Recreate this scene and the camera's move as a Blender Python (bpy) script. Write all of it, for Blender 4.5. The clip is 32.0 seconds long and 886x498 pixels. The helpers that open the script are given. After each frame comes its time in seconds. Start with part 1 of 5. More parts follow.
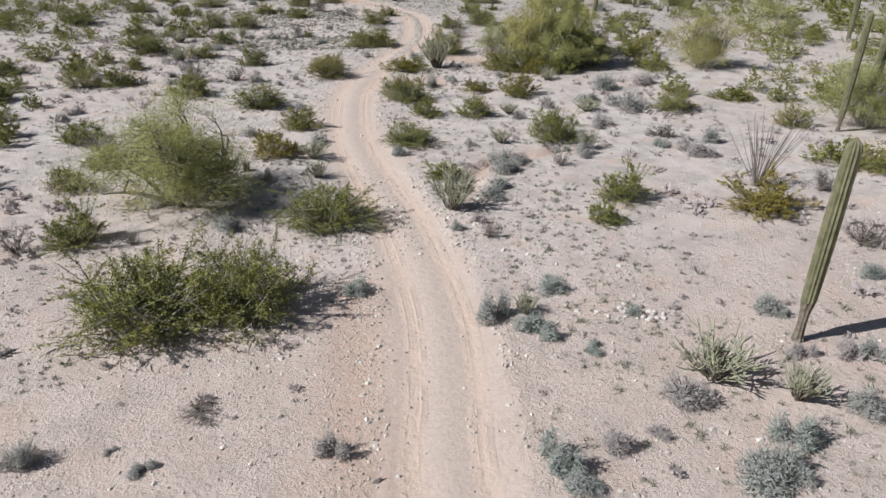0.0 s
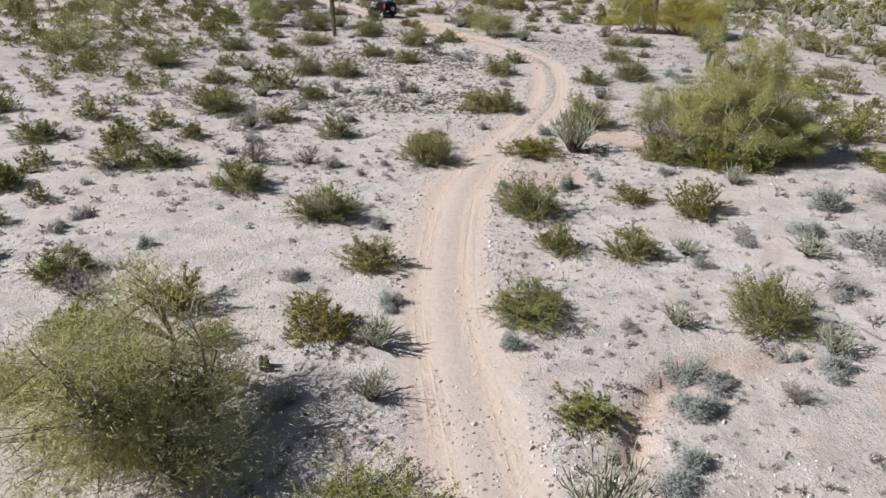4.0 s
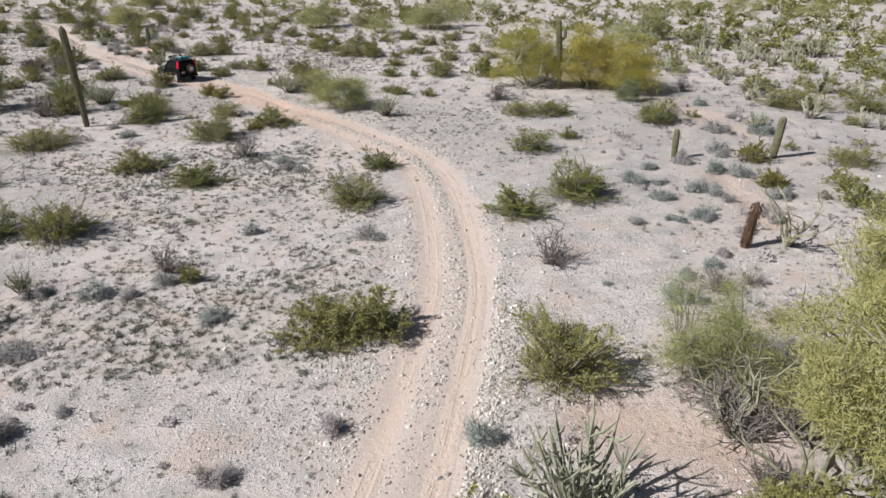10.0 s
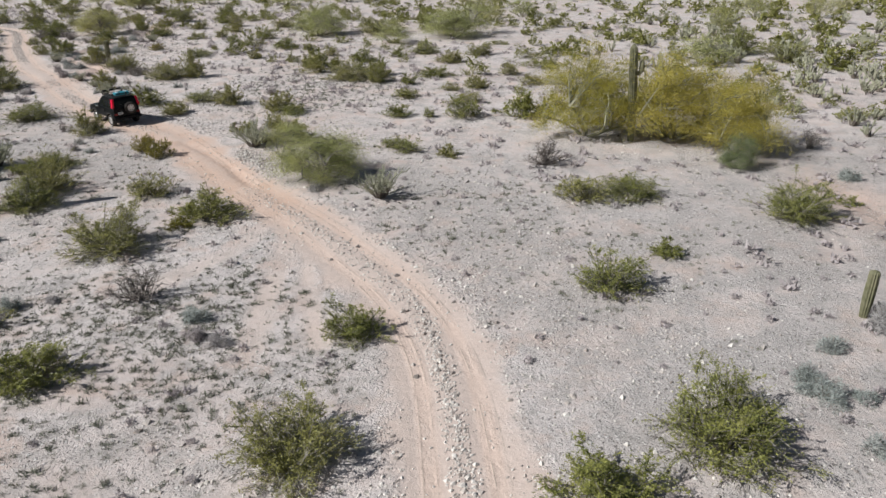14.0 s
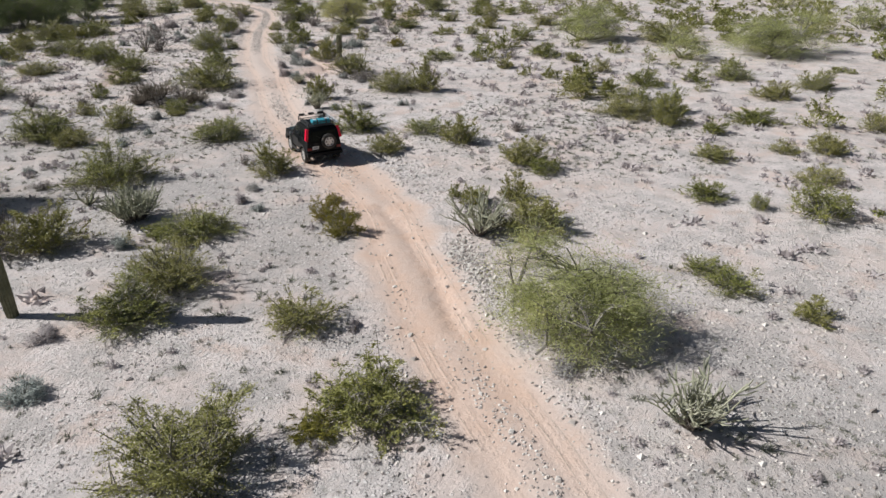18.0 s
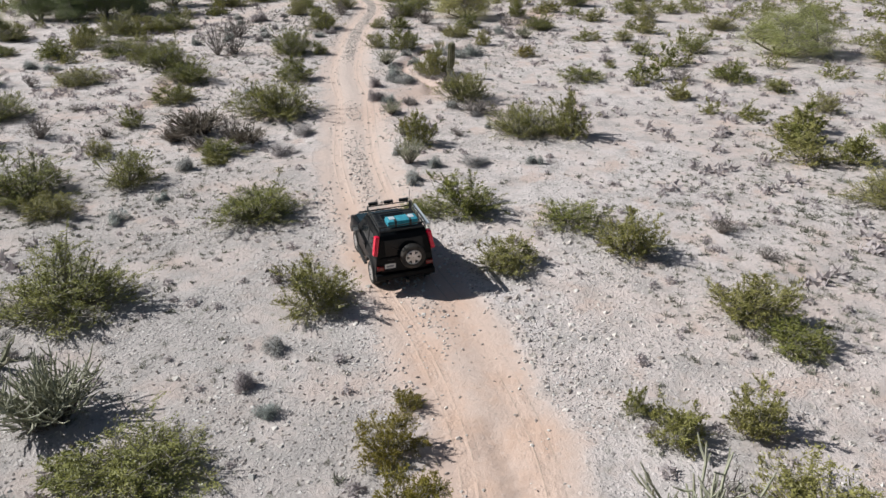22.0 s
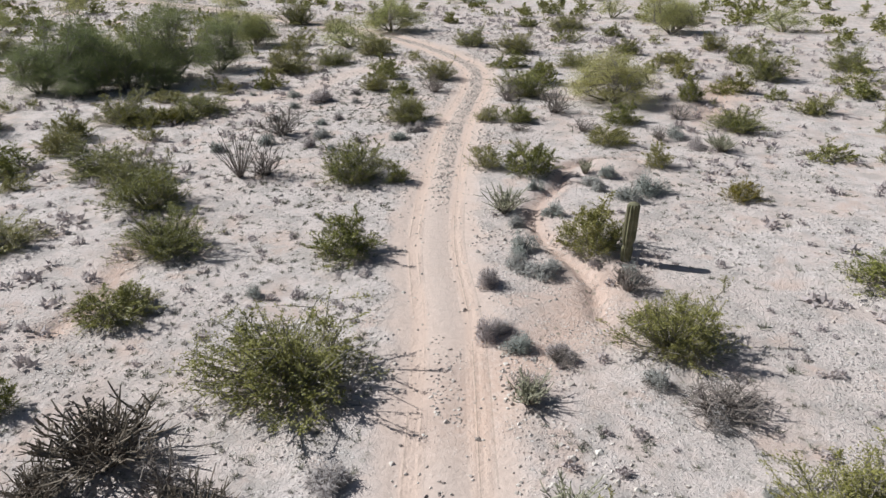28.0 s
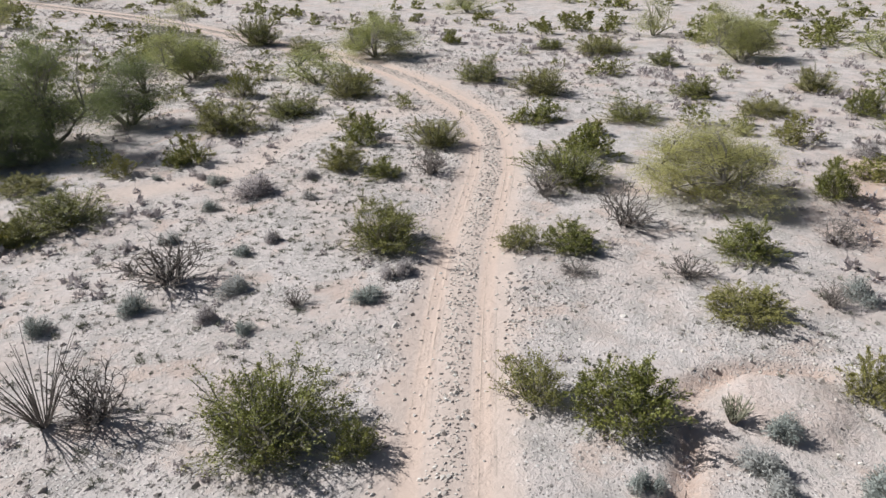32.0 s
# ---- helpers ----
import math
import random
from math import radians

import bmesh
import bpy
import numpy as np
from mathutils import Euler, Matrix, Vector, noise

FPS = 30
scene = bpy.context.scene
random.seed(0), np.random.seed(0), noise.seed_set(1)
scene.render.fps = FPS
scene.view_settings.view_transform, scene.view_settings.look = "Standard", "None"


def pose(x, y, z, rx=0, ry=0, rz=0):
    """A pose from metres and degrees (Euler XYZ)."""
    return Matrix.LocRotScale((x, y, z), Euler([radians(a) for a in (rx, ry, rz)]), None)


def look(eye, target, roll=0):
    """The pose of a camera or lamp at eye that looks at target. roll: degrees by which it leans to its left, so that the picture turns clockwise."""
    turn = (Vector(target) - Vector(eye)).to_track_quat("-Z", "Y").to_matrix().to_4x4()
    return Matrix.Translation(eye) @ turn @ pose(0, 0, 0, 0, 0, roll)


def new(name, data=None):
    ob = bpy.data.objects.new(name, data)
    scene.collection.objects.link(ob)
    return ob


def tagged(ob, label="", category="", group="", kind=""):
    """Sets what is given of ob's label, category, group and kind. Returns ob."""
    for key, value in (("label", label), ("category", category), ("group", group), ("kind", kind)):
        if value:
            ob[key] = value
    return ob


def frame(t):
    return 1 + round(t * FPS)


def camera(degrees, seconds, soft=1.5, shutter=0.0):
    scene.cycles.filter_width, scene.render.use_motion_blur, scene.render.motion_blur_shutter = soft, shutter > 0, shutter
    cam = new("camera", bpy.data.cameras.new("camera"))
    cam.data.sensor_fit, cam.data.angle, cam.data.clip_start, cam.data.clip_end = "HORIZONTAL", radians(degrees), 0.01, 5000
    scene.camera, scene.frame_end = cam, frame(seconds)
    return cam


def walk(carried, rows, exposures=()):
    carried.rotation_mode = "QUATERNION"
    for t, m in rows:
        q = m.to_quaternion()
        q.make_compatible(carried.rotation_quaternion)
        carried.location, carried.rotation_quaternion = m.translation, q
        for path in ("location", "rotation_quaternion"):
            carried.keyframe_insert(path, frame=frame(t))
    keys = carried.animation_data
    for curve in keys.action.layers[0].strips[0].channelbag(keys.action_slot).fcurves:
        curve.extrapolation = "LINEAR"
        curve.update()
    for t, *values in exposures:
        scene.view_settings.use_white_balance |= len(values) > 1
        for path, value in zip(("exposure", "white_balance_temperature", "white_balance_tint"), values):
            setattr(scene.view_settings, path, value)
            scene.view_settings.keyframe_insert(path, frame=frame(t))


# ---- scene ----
cam = camera(65.0, 32.0)
PATH = [
    (0, (-1.242, -18.604, 10.689), (-0.938, -16.841, 9.796), 0.8),
    (0.5, (-0.979, -17.035, 10.714), (-0.702, -15.239, 9.879), 0.8),
    (1, (-0.763, -14.594, 10.756), (-0.515, -12.78, 9.951), 0.9),
    (1.5, (-0.39, -11.344, 10.907), (-0.153, -9.531, 10.095), 0.9),
    (2, (-0.098, -8.467, 11.012), (0.078, -6.664, 10.164), 1.0),
    (2.5, (0.091, -6.724, 10.944), (0.196, -4.939, 10.048), 1.0),
    (4.5, (0.061, -2.849, 11.203), (0.04, -1.031, 10.368), 0.6),
    (5, (0.016, -0.131, 10.81), (0.008, 1.698, 10.0), 0.5),
    (5.5, (-0.005, 3.156, 10.655), (-0.019, 4.994, 9.864), 0.3),
    (6, (0.0, 6.393, 10.769), (-0.003, 8.223, 9.963), 0.2),
    (6.5, (0.028, 8.841, 10.847), (0.059, 10.652, 9.999), 0.1),
    (7, (0.091, 9.903, 10.896), (0.172, 11.694, 10.008), -0.0),
    (7.5, (0.168, 10.311, 11.149), (0.293, 12.101, 10.266), -0.1),
    (8, (0.247, 10.967, 11.496), (0.409, 12.768, 10.642), -0.2),
    (8.5, (0.465, 12.606, 11.734), (0.674, 14.416, 10.911), -0.3),
    (9, (0.779, 15.162, 11.506), (1.05, 16.971, 10.697), -0.3),
    (9.5, (1.243, 18.334, 11.203), (1.571, 20.133, 10.393), -0.4),
    (10, (2.008, 21.512, 10.995), (2.367, 23.304, 10.183), -0.5),
    (10.5, (2.514, 24.276, 11.031), (2.906, 26.053, 10.202), -0.5),
    (11, (3.009, 26.217, 11.102), (3.417, 27.974, 10.237), -0.6),
    (11.5, (3.417, 27.338, 11.151), (3.821, 29.087, 10.268), -0.9),
    (12, (3.714, 28.329, 11.227), (4.114, 30.085, 10.357), -0.9),
    (12.5, (4.155, 29.994, 11.27), (4.532, 31.769, 10.43), -0.9),
    (13, (4.665, 32.57, 11.306), (5.019, 34.36, 10.487), -0.9),
    (13.5, (5.205, 35.793, 11.357), (5.53, 37.586, 10.532), -1.0),
    (15.5, (5.804, 43.081, 11.449), (5.893, 44.866, 10.554), -0.6),
    (16, (5.749, 44.754, 11.577), (5.747, 46.559, 10.715), -0.7),
    (16.5, (5.566, 47.226, 11.595), (5.472, 49.04, 10.756), -0.4),
    (17, (5.229, 50.223, 11.28), (5.044, 52.023, 10.429), -0.4),
    (17.5, (4.628, 53.02, 10.924), (4.356, 54.805, 10.064), -0.3),
    (18, (4.165, 54.954, 10.916), (3.828, 56.721, 10.042), -0.3),
    (18.5, (3.811, 56.173, 10.941), (3.449, 57.928, 10.052), -0.4),
    (19, (3.51, 57.139, 10.949), (3.15, 58.894, 10.059), -0.4),
    (19.5, (3.167, 58.298, 10.948), (2.8, 60.057, 10.071), -0.4),
    (20, (2.663, 60.14, 10.954), (2.278, 61.907, 10.1), -0.5),
    (20.5, (1.936, 62.689, 10.846), (1.514, 64.452, 10.001), -0.5),
    (21, (1.048, 65.642, 10.587), (0.579, 67.387, 9.731), -0.5),
    (21.5, (0.249, 68.096, 10.37), (-0.277, 69.811, 9.485), -0.5),
    (22, (-0.247, 69.349, 10.273), (-0.868, 71.015, 9.358), -0.5),
    (22.5, (-0.512, 69.749, 10.459), (-1.214, 71.382, 9.542), -0.5),
    (23, (-0.821, 70.129, 10.723), (-1.577, 71.748, 9.826), -0.5),
    (23.5, (-1.428, 71.411, 10.808), (-2.226, 73.028, 9.943), -0.5),
    (24, (-2.497, 73.444, 10.807), (-3.317, 75.056, 9.954), -0.5),
    (24.5, (-3.801, 75.85, 10.695), (-4.636, 77.451, 9.834), -0.5),
    (26.5, (-6.986, 82.103, 10.567), (-7.838, 83.676, 9.674), -1.0),
    (27, (-7.806, 83.74, 10.537), (-8.667, 85.324, 9.67), -1.1),
    (27.5, (-9.044, 86.025, 10.463), (-9.903, 87.62, 9.615), -1.1),
    (28, (-10.383, 88.693, 10.501), (-11.234, 90.287, 9.645), -1.2),
    (28.5, (-11.574, 91.132, 10.621), (-12.424, 92.712, 9.735), -1.3),
    (29, (-12.459, 92.84, 10.679), (-13.306, 94.4, 9.759), -1.3),
    (29.5, (-12.964, 93.842, 10.834), (-13.816, 95.391, 9.897), -1.3),
    (30, (-13.476, 94.731, 10.916), (-14.341, 96.284, 9.999), -1.3),
    (30.5, (-14.367, 96.216, 11.007), (-15.237, 97.784, 10.12), -1.2),
    (31, (-15.589, 98.404, 10.892), (-16.466, 99.981, 10.029), -1.4),
    (31.5, (-17.15, 101.31, 10.602), (-18.02, 102.893, 9.743), -1.5),
    (32, (-18.621, 104.186, 10.453), (-19.465, 105.777, 9.583), -1.4),
]
walk(cam, [(t, look(eye, target, roll)) for t, eye, target, roll in PATH],
     ((0, 0.0), (3, 0.09), (10, 0.1), (13, -0.05), (17, 0.03), (20, 0.08), (32, 0.1)))

# ---- light: clear winter sun from the side, blue sky ----
SUN_ELEVATION, SUN_BEARING = 40.0, 188.0   # bearing: towards the sun, degrees from +x
sky_world = bpy.data.worlds.new("sky")
scene.world = sky_world
sky_world.use_nodes = True
wn = sky_world.node_tree
wn.nodes.clear()
sky = wn.nodes.new("ShaderNodeTexSky")
sky.sky_type, sky.sun_disc = "NISHITA", False
sky.sun_elevation, sky.sun_rotation = radians(SUN_ELEVATION), radians(90 - SUN_BEARING)
wback = wn.nodes.new("ShaderNodeBackground")
wback.inputs["Strength"].default_value = 0.036
wout = wn.nodes.new("ShaderNodeOutputWorld")
wn.links.new(sky.outputs[0], wback.inputs[0])
wn.links.new(wback.outputs[0], wout.inputs[0])
sun = new("sun", bpy.data.lights.new("sun", "SUN"))
sun.data.energy, sun.data.angle, sun.data.color = 5.0, radians(0.55), (0.98, 0.985, 0.98)
to_sun = Vector((math.cos(radians(SUN_BEARING)) * math.cos(radians(SUN_ELEVATION)),
                 math.sin(radians(SUN_BEARING)) * math.cos(radians(SUN_ELEVATION)), math.sin(radians(SUN_ELEVATION))))
sun.matrix_world = look(to_sun * 50, (0, 0, 0))


# ---- materials ----
def material(name, rough=0.7, metal=0.0):
    m = bpy.data.materials.new(name)
    m.use_nodes = True
    nt = m.node_tree
    b = nt.nodes["Principled BSDF"]
    b.inputs["Roughness"].default_value, b.inputs["Metallic"].default_value = rough, metal
    return m, nt, b


def nd(nt, kind, **values):
    n = nt.nodes.new(kind)
    for k, v in values.items():
        n.inputs[k].default_value = v
    return n


def mix(nt, a, b, fac):
    """A colour mix; a, b and fac are sockets or values."""
    n = nt.nodes.new("ShaderNodeMix")
    n.data_type = "RGBA"
    for sock, v in ((n.inputs[0], fac), (n.inputs[6], a), (n.inputs[7], b)):
        if isinstance(v, bpy.types.NodeSocket):
            nt.links.new(v, sock)
        else:
            sock.default_value = (*v, 1) if isinstance(v, tuple) else v
    return n.outputs[2]


def ramp(nt, src, lo, hi, a=0.0, b=1.0):
    n = nt.nodes.new("ShaderNodeMapRange")
    n.interpolation_type = "SMOOTHSTEP"
    n.inputs[1].default_value, n.inputs[2].default_value = lo, hi
    n.inputs[3].default_value, n.inputs[4].default_value = a, b
    nt.links.new(src, n.inputs[0])
    return n.outputs[0]


def maths(nt, op, a, b=0.0):
    n = nt.nodes.new("ShaderNodeMath")
    n.operation = op
    for sock, v in zip(n.inputs, (a, b)):
        if isinstance(v, bpy.types.NodeSocket):
            nt.links.new(v, sock)
        else:
            sock.default_value = v
    return n.outputs[0]


def noise_of(nt, scale, detail=3.0, rough=0.55, coord=None):
    n = nd(nt, "ShaderNodeTexNoise", Scale=scale, Detail=detail, Roughness=rough)
    if coord is None:
        coord = nt.nodes.new("ShaderNodeTexCoord").outputs["Object"]
    nt.links.new(coord, n.inputs["Vector"])
    return n.outputs[0]


def bump(nt, b, height, strength, distance):
    n = nd(nt, "ShaderNodeBump", Strength=strength, Distance=distance)
    nt.links.new(height, n.inputs["Height"])
    nt.links.new(n.outputs[0], b.inputs["Normal"])


def ground_material():
    m, nt, b = material("desert_soil", 0.95)
    b.inputs["Specular IOR Level"].default_value = 0.15
    pos = nt.nodes.new("ShaderNodeNewGeometry").outputs["Position"]
    across = nt.nodes.new("ShaderNodeAttribute")
    across.attribute_name = "across"
    wash = nt.nodes.new("ShaderNodeAttribute")
    wash.attribute_name = "wash"
    trail = nt.nodes.new("ShaderNodeAttribute")
    trail.attribute_name = "trail"
    big = noise_of(nt, 0.09, 4, 0.6, pos)
    mid = noise_of(nt, 0.55, 4, 0.6, pos)
    fine = noise_of(nt, 5.0, 6, 0.7, pos)
    grit = noise_of(nt, 26.0, 4, 0.75, pos)
    patchy = noise_of(nt, 0.8, 6, 0.68, pos)
    gravel = noise_of(nt, 0.35, 6, 0.72, pos)
    pale, pink, orange, grey = (0.67, 0.605, 0.58), (0.63, 0.55, 0.515), (0.60, 0.465, 0.40), (0.405, 0.375, 0.355)
    col = mix(nt, pale, pink, ramp(nt, big, 0.40, 0.60))
    col = mix(nt, col, grey, ramp(nt, patchy, 0.42, 0.64, 0.04, 0.72))
    col = mix(nt, col, orange, ramp(nt, mid, 0.47, 0.33, 0, 0.65))
    col = mix(nt, col, orange, ramp(nt, gravel, 0.50, 0.38, 0, 0.3))
    col = mix(nt, col, orange, maths(nt, "MULTIPLY", wash.outputs["Fac"], 0.75))
    north = nt.nodes.new("ShaderNodeSeparateXYZ")
    nt.links.new(pos, north.inputs[0])
    col = mix(nt, col, orange, ramp(nt, north.outputs[1], 12.0, -6.0, 0, 0.5))
    # a stonier stretch in the middle of the drive
    stony = maths(nt, "MULTIPLY", ramp(nt, north.outputs[1], 42.0, 54.0), ramp(nt, north.outputs[1], 80.0, 68.0))
    stony = maths(nt, "MULTIPLY", stony, ramp(nt, across.outputs["Fac"], 1.8, 4.5, 0.1, 1.0))
    west = maths(nt, "MULTIPLY", ramp(nt, north.outputs[1], 70.0, 76.0), ramp(nt, north.outputs[1], 96.0, 86.0))
    stony = maths(nt, "MAXIMUM", stony, maths(nt, "MULTIPLY", west, ramp(nt, across.outputs["Fac"], -1.4, -2.6)))
    col = mix(nt, col, grey, maths(nt, "MULTIPLY", stony, ramp(nt, gravel, 0.36, 0.58, 0.2, 0.66)))
    # the drive: bare packed sand, two wheel lines with a gravelly crown between them
    off = maths(nt, "ABSOLUTE", across.outputs["Fac"])
    off = maths(nt, "ADD", off, maths(nt, "MULTIPLY", maths(nt, "SUBTRACT", mid, 0.5), 1.6))
    side = maths(nt, "MULTIPLY", trail.outputs["Fac"], ramp(nt, mid, 0.32, 0.55, 0.45, 1.0))
    bare = maths(nt, "MAXIMUM", ramp(nt, off, 2.1, 1.2), side)
    sand = mix(nt, (0.64, 0.52, 0.455), (0.58, 0.47, 0.41), ramp(nt, fine, 0.38, 0.62))
    col = mix(nt, col, sand, maths(nt, "MULTIPLY", bare, 0.9))
    wheel = maths(nt, "ABSOLUTE", maths(nt, "SUBTRACT", maths(nt, "ABSOLUTE", across.outputs["Fac"]), 0.76))
    rut = ramp(nt, wheel, 0.34, 0.14)
    col = mix(nt, col, (0.66, 0.515, 0.435), maths(nt, "MULTIPLY", rut, ramp(nt, mid, 0.3, 0.6, 0.45, 0.9)))
    col = mix(nt, col, (0.565, 0.405, 0.325), maths(nt, "MULTIPLY", maths(nt, "MULTIPLY", wash.outputs["Fac"], ramp(nt, fine, 0.3, 0.6)), 0.6))
    # a redder washed stretch of the drive
    red = maths(nt, "MULTIPLY", ramp(nt, north.outputs[1], 63.0, 70.0), ramp(nt, north.outputs[1], 96.0, 84.0))
    red = maths(nt, "MULTIPLY", maths(nt, "MULTIPLY", red, ramp(nt, off, 1.7, 0.9)), ramp(nt, patchy, 0.35, 0.6, 0.9, 0.35))
    col = mix(nt, col, (0.60, 0.425, 0.33), red)
    crown = maths(nt, "MULTIPLY", ramp(nt, maths(nt, "ABSOLUTE", across.outputs["Fac"]), 0.42, 0.1), ramp(nt, big, 0.36, 0.5, 0.3, 1.0))
    col = mix(nt, col, grey, maths(nt, "MULTIPLY", crown, 0.15))
    # stones of two sizes, dark specks and low dry growth
    open_land = ramp(nt, bare, 0.0, 1.0, 1.0, 0.14)
    open_land = maths(nt, "MULTIPLY", open_land, ramp(nt, north.outputs[1], 4.0, 40.0, 0.4, 1.0))
    speck = None
    for scale, lo, hi, seed in ((6.0, 0.30, 0.20, 0.0), (12.0, 0.33, 0.22, 4.0)):
        vor = nd(nt, "ShaderNodeTexVoronoi", Scale=scale)
        nt.links.new(pos, vor.inputs["Vector"])
        s = maths(nt, "MULTIPLY", ramp(nt, vor.outputs["Distance"], lo, hi), ramp(nt, gravel, 0.42, 0.57, 0.0, 0.9))
        s = maths(nt, "MULTIPLY", s, open_land)
        stone = mix(nt, (0.78, 0.74, 0.71), (0.25, 0.225, 0.21), ramp(nt, vor.outputs["Color"], 0.34, 0.66))
        col = mix(nt, col, stone, s)
        speck = s if speck is None else maths(nt, "MAXIMUM", speck, s)
    dots = nd(nt, "ShaderNodeTexVoronoi", Scale=2.6)
    nt.links.new(pos, dots.inputs["Vector"])
    low = maths(nt, "MULTIPLY", ramp(nt, dots.outputs["Distance"], 0.27, 0.13), ramp(nt, mid, 0.40, 0.62))
    low = maths(nt, "MULTIPLY", low, ramp(nt, grit, 0.35, 0.6))
    col = mix(nt, col, (0.20, 0.20, 0.15), maths(nt, "MULTIPLY", low, maths(nt, "MULTIPLY", open_land, 0.8)))
    col = mix(nt, col, (0.26, 0.23, 0.205), maths(nt, "MULTIPLY", ramp(nt, grit, 0.60, 0.78, 0, 0.5), maths(nt, "MULTIPLY", open_land, ramp(nt, gravel, 0.42, 0.60, 0.2, 1.0))))
    lines = noise_of(nt, 8.0, 3, 0.6, nt.nodes.new("ShaderNodeCombineXYZ").outputs[0])
    comb = [n for n in nt.nodes if n.bl_idname == "ShaderNodeCombineXYZ"][-1]
    nt.links.new(across.outputs["Fac"], comb.inputs[0])
    col = mix(nt, col, (0.36, 0.29, 0.235), maths(nt, "MULTIPLY", ramp(nt, lines, 0.53, 0.62, 0, 0.6), maths(nt, "MULTIPLY", ramp(nt, wheel, 0.5, 0.2), ramp(nt, gravel, 0.42, 0.55, 0.15, 1.0))))
    nt.links.new(col, b.inputs["Base Color"])
    h = maths(nt, "MULTIPLY", maths(nt, "ADD", fine, maths(nt, "MULTIPLY", grit, 0.18)), ramp(nt, bare, 0.0, 1.0, 1.0, 0.35))
    h = maths(nt, "ADD", h, maths(nt, "MULTIPLY", speck, 0.5))
    h = maths(nt, "ADD", h, maths(nt, "MULTIPLY", maths(nt, "MULTIPLY", lines, rut), ramp(nt, gravel, 0.42, 0.58, 0.0, 0.45)))
    bump(nt, b, h, 1.0, 0.075)
    return m


def leaf_material(name, dark, light, dry, shine=0.5, through_leaf=0.25, differ=0.55):
    """Leaves that differ from leaf to leaf and from plant to plant."""
    m, nt, b = material(name, shine)
    geo = nt.nodes.new("ShaderNodeNewGeometry")
    obj = nt.nodes.new("ShaderNodeObjectInfo")
    clump = noise_of(nt, 6.5, 3, 0.6)
    leafy = maths(nt, "ADD", maths(nt, "MULTIPLY", geo.outputs["Random Per Island"], 0.55), ramp(nt, clump, 0.36, 0.64, 0.0, 0.45))
    col = mix(nt, dark, light, leafy)
    col = mix(nt, col, dry, ramp(nt, obj.outputs["Random"], 0.25, 1.0, 0, differ))
    patch = noise_of(nt, 3.0, 2)
    col = mix(nt, col, dry, ramp(nt, patch, 0.55, 0.75, 0, 0.5))
    nt.links.new(col, b.inputs["Base Color"])
    b.inputs["Specular IOR Level"].default_value = 0.3
    tr = nt.nodes.new("ShaderNodeBsdfTranslucent")
    nt.links.new(col, tr.inputs[0])
    ms = nt.nodes.new("ShaderNodeMixShader")
    ms.inputs[0].default_value = through_leaf
    nt.links.new(b.outputs[0], ms.inputs[1])
    nt.links.new(tr.outputs[0], ms.inputs[2])
    nt.links.new(ms.outputs[0], nt.nodes["Material Output"].inputs[0])
    return m


def mottled(name, a, c, scale, rough=0.8, metal=0.0, relief=0.0, per_island=0.0):
    m, nt, b = material(name, rough, metal)
    col = mix(nt, a, c, ramp(nt, noise_of(nt, scale, 4), 0.35, 0.65))
    if per_island:
        geo = nt.nodes.new("ShaderNodeNewGeometry")
        col = mix(nt, col, tuple(v * 0.45 for v in a), maths(nt, "MULTIPLY", geo.outputs["Random Per Island"], per_island))
    nt.links.new(col, b.inputs["Base Color"])
    if relief:
        bump(nt, b, noise_of(nt, scale * 4, 4), 0.6, relief)
    return m


SOIL = ground_material()
CREOSOTE = leaf_material("creosote_leaf", (0.045, 0.060, 0.017), (0.405, 0.405, 0.115), (0.36, 0.32, 0.125), 0.45, 0.14)
YELLOW = leaf_material("yellow_leaf", (0.085, 0.085, 0.013), (0.36, 0.32, 0.06), (0.33, 0.26, 0.07), 0.5, 0.2)
DARK_PALO = leaf_material("dark_green_twig", (0.13, 0.165, 0.07), (0.32, 0.37, 0.18), (0.31, 0.33, 0.15), 0.6, 0.4)
GOLD_PALO = leaf_material("golden_twig", (0.27, 0.25, 0.04), (0.62, 0.55, 0.13), (0.56, 0.47, 0.13), 0.6, 0.42)
PALO = leaf_material("palo_verde_twig", (0.23, 0.25, 0.085), (0.58, 0.59, 0.27), (0.58, 0.52, 0.24), 0.6, 0.4)
BURSAGE = leaf_material("bursage_leaf", (0.22, 0.245, 0.225), (0.50, 0.53, 0.495), (0.48, 0.42, 0.42), 0.8, 0.2, 0.9)
BARK = mottled("grey_bark", (0.38, 0.35, 0.31), (0.17, 0.145, 0.12), 6, 0.9, per_island=0.7)
PALE_BARK = mottled("pale_bark", (0.36, 0.34, 0.25), (0.20, 0.20, 0.12), 5, 0.85)
DEAD = mottled("dead_wood", (0.30, 0.265, 0.24), (0.14, 0.115, 0.10), 5, 0.9, per_island=0.6)
CHOLLA = mottled("cholla_skin", (0.45, 0.44, 0.33), (0.33, 0.335, 0.225), 9, 0.85, per_island=0.6)
CHOLLA_BROWN = mottled("brown_cholla_skin", (0.27, 0.225, 0.175), (0.16, 0.135, 0.105), 9, 0.9, per_island=0.5)
CHOLLA_OLD = mottled("cholla_old_wood", (0.20, 0.17, 0.14), (0.10, 0.085, 0.07), 9, 0.9)
SAGUARO = mottled("saguaro_skin", (0.125, 0.125, 0.066), (0.20, 0.19, 0.115), 4, 0.75)
SAGUARO_OLD = mottled("corky_saguaro_base", (0.13, 0.105, 0.085), (0.22, 0.19, 0.15), 7, 0.95, relief=0.02)
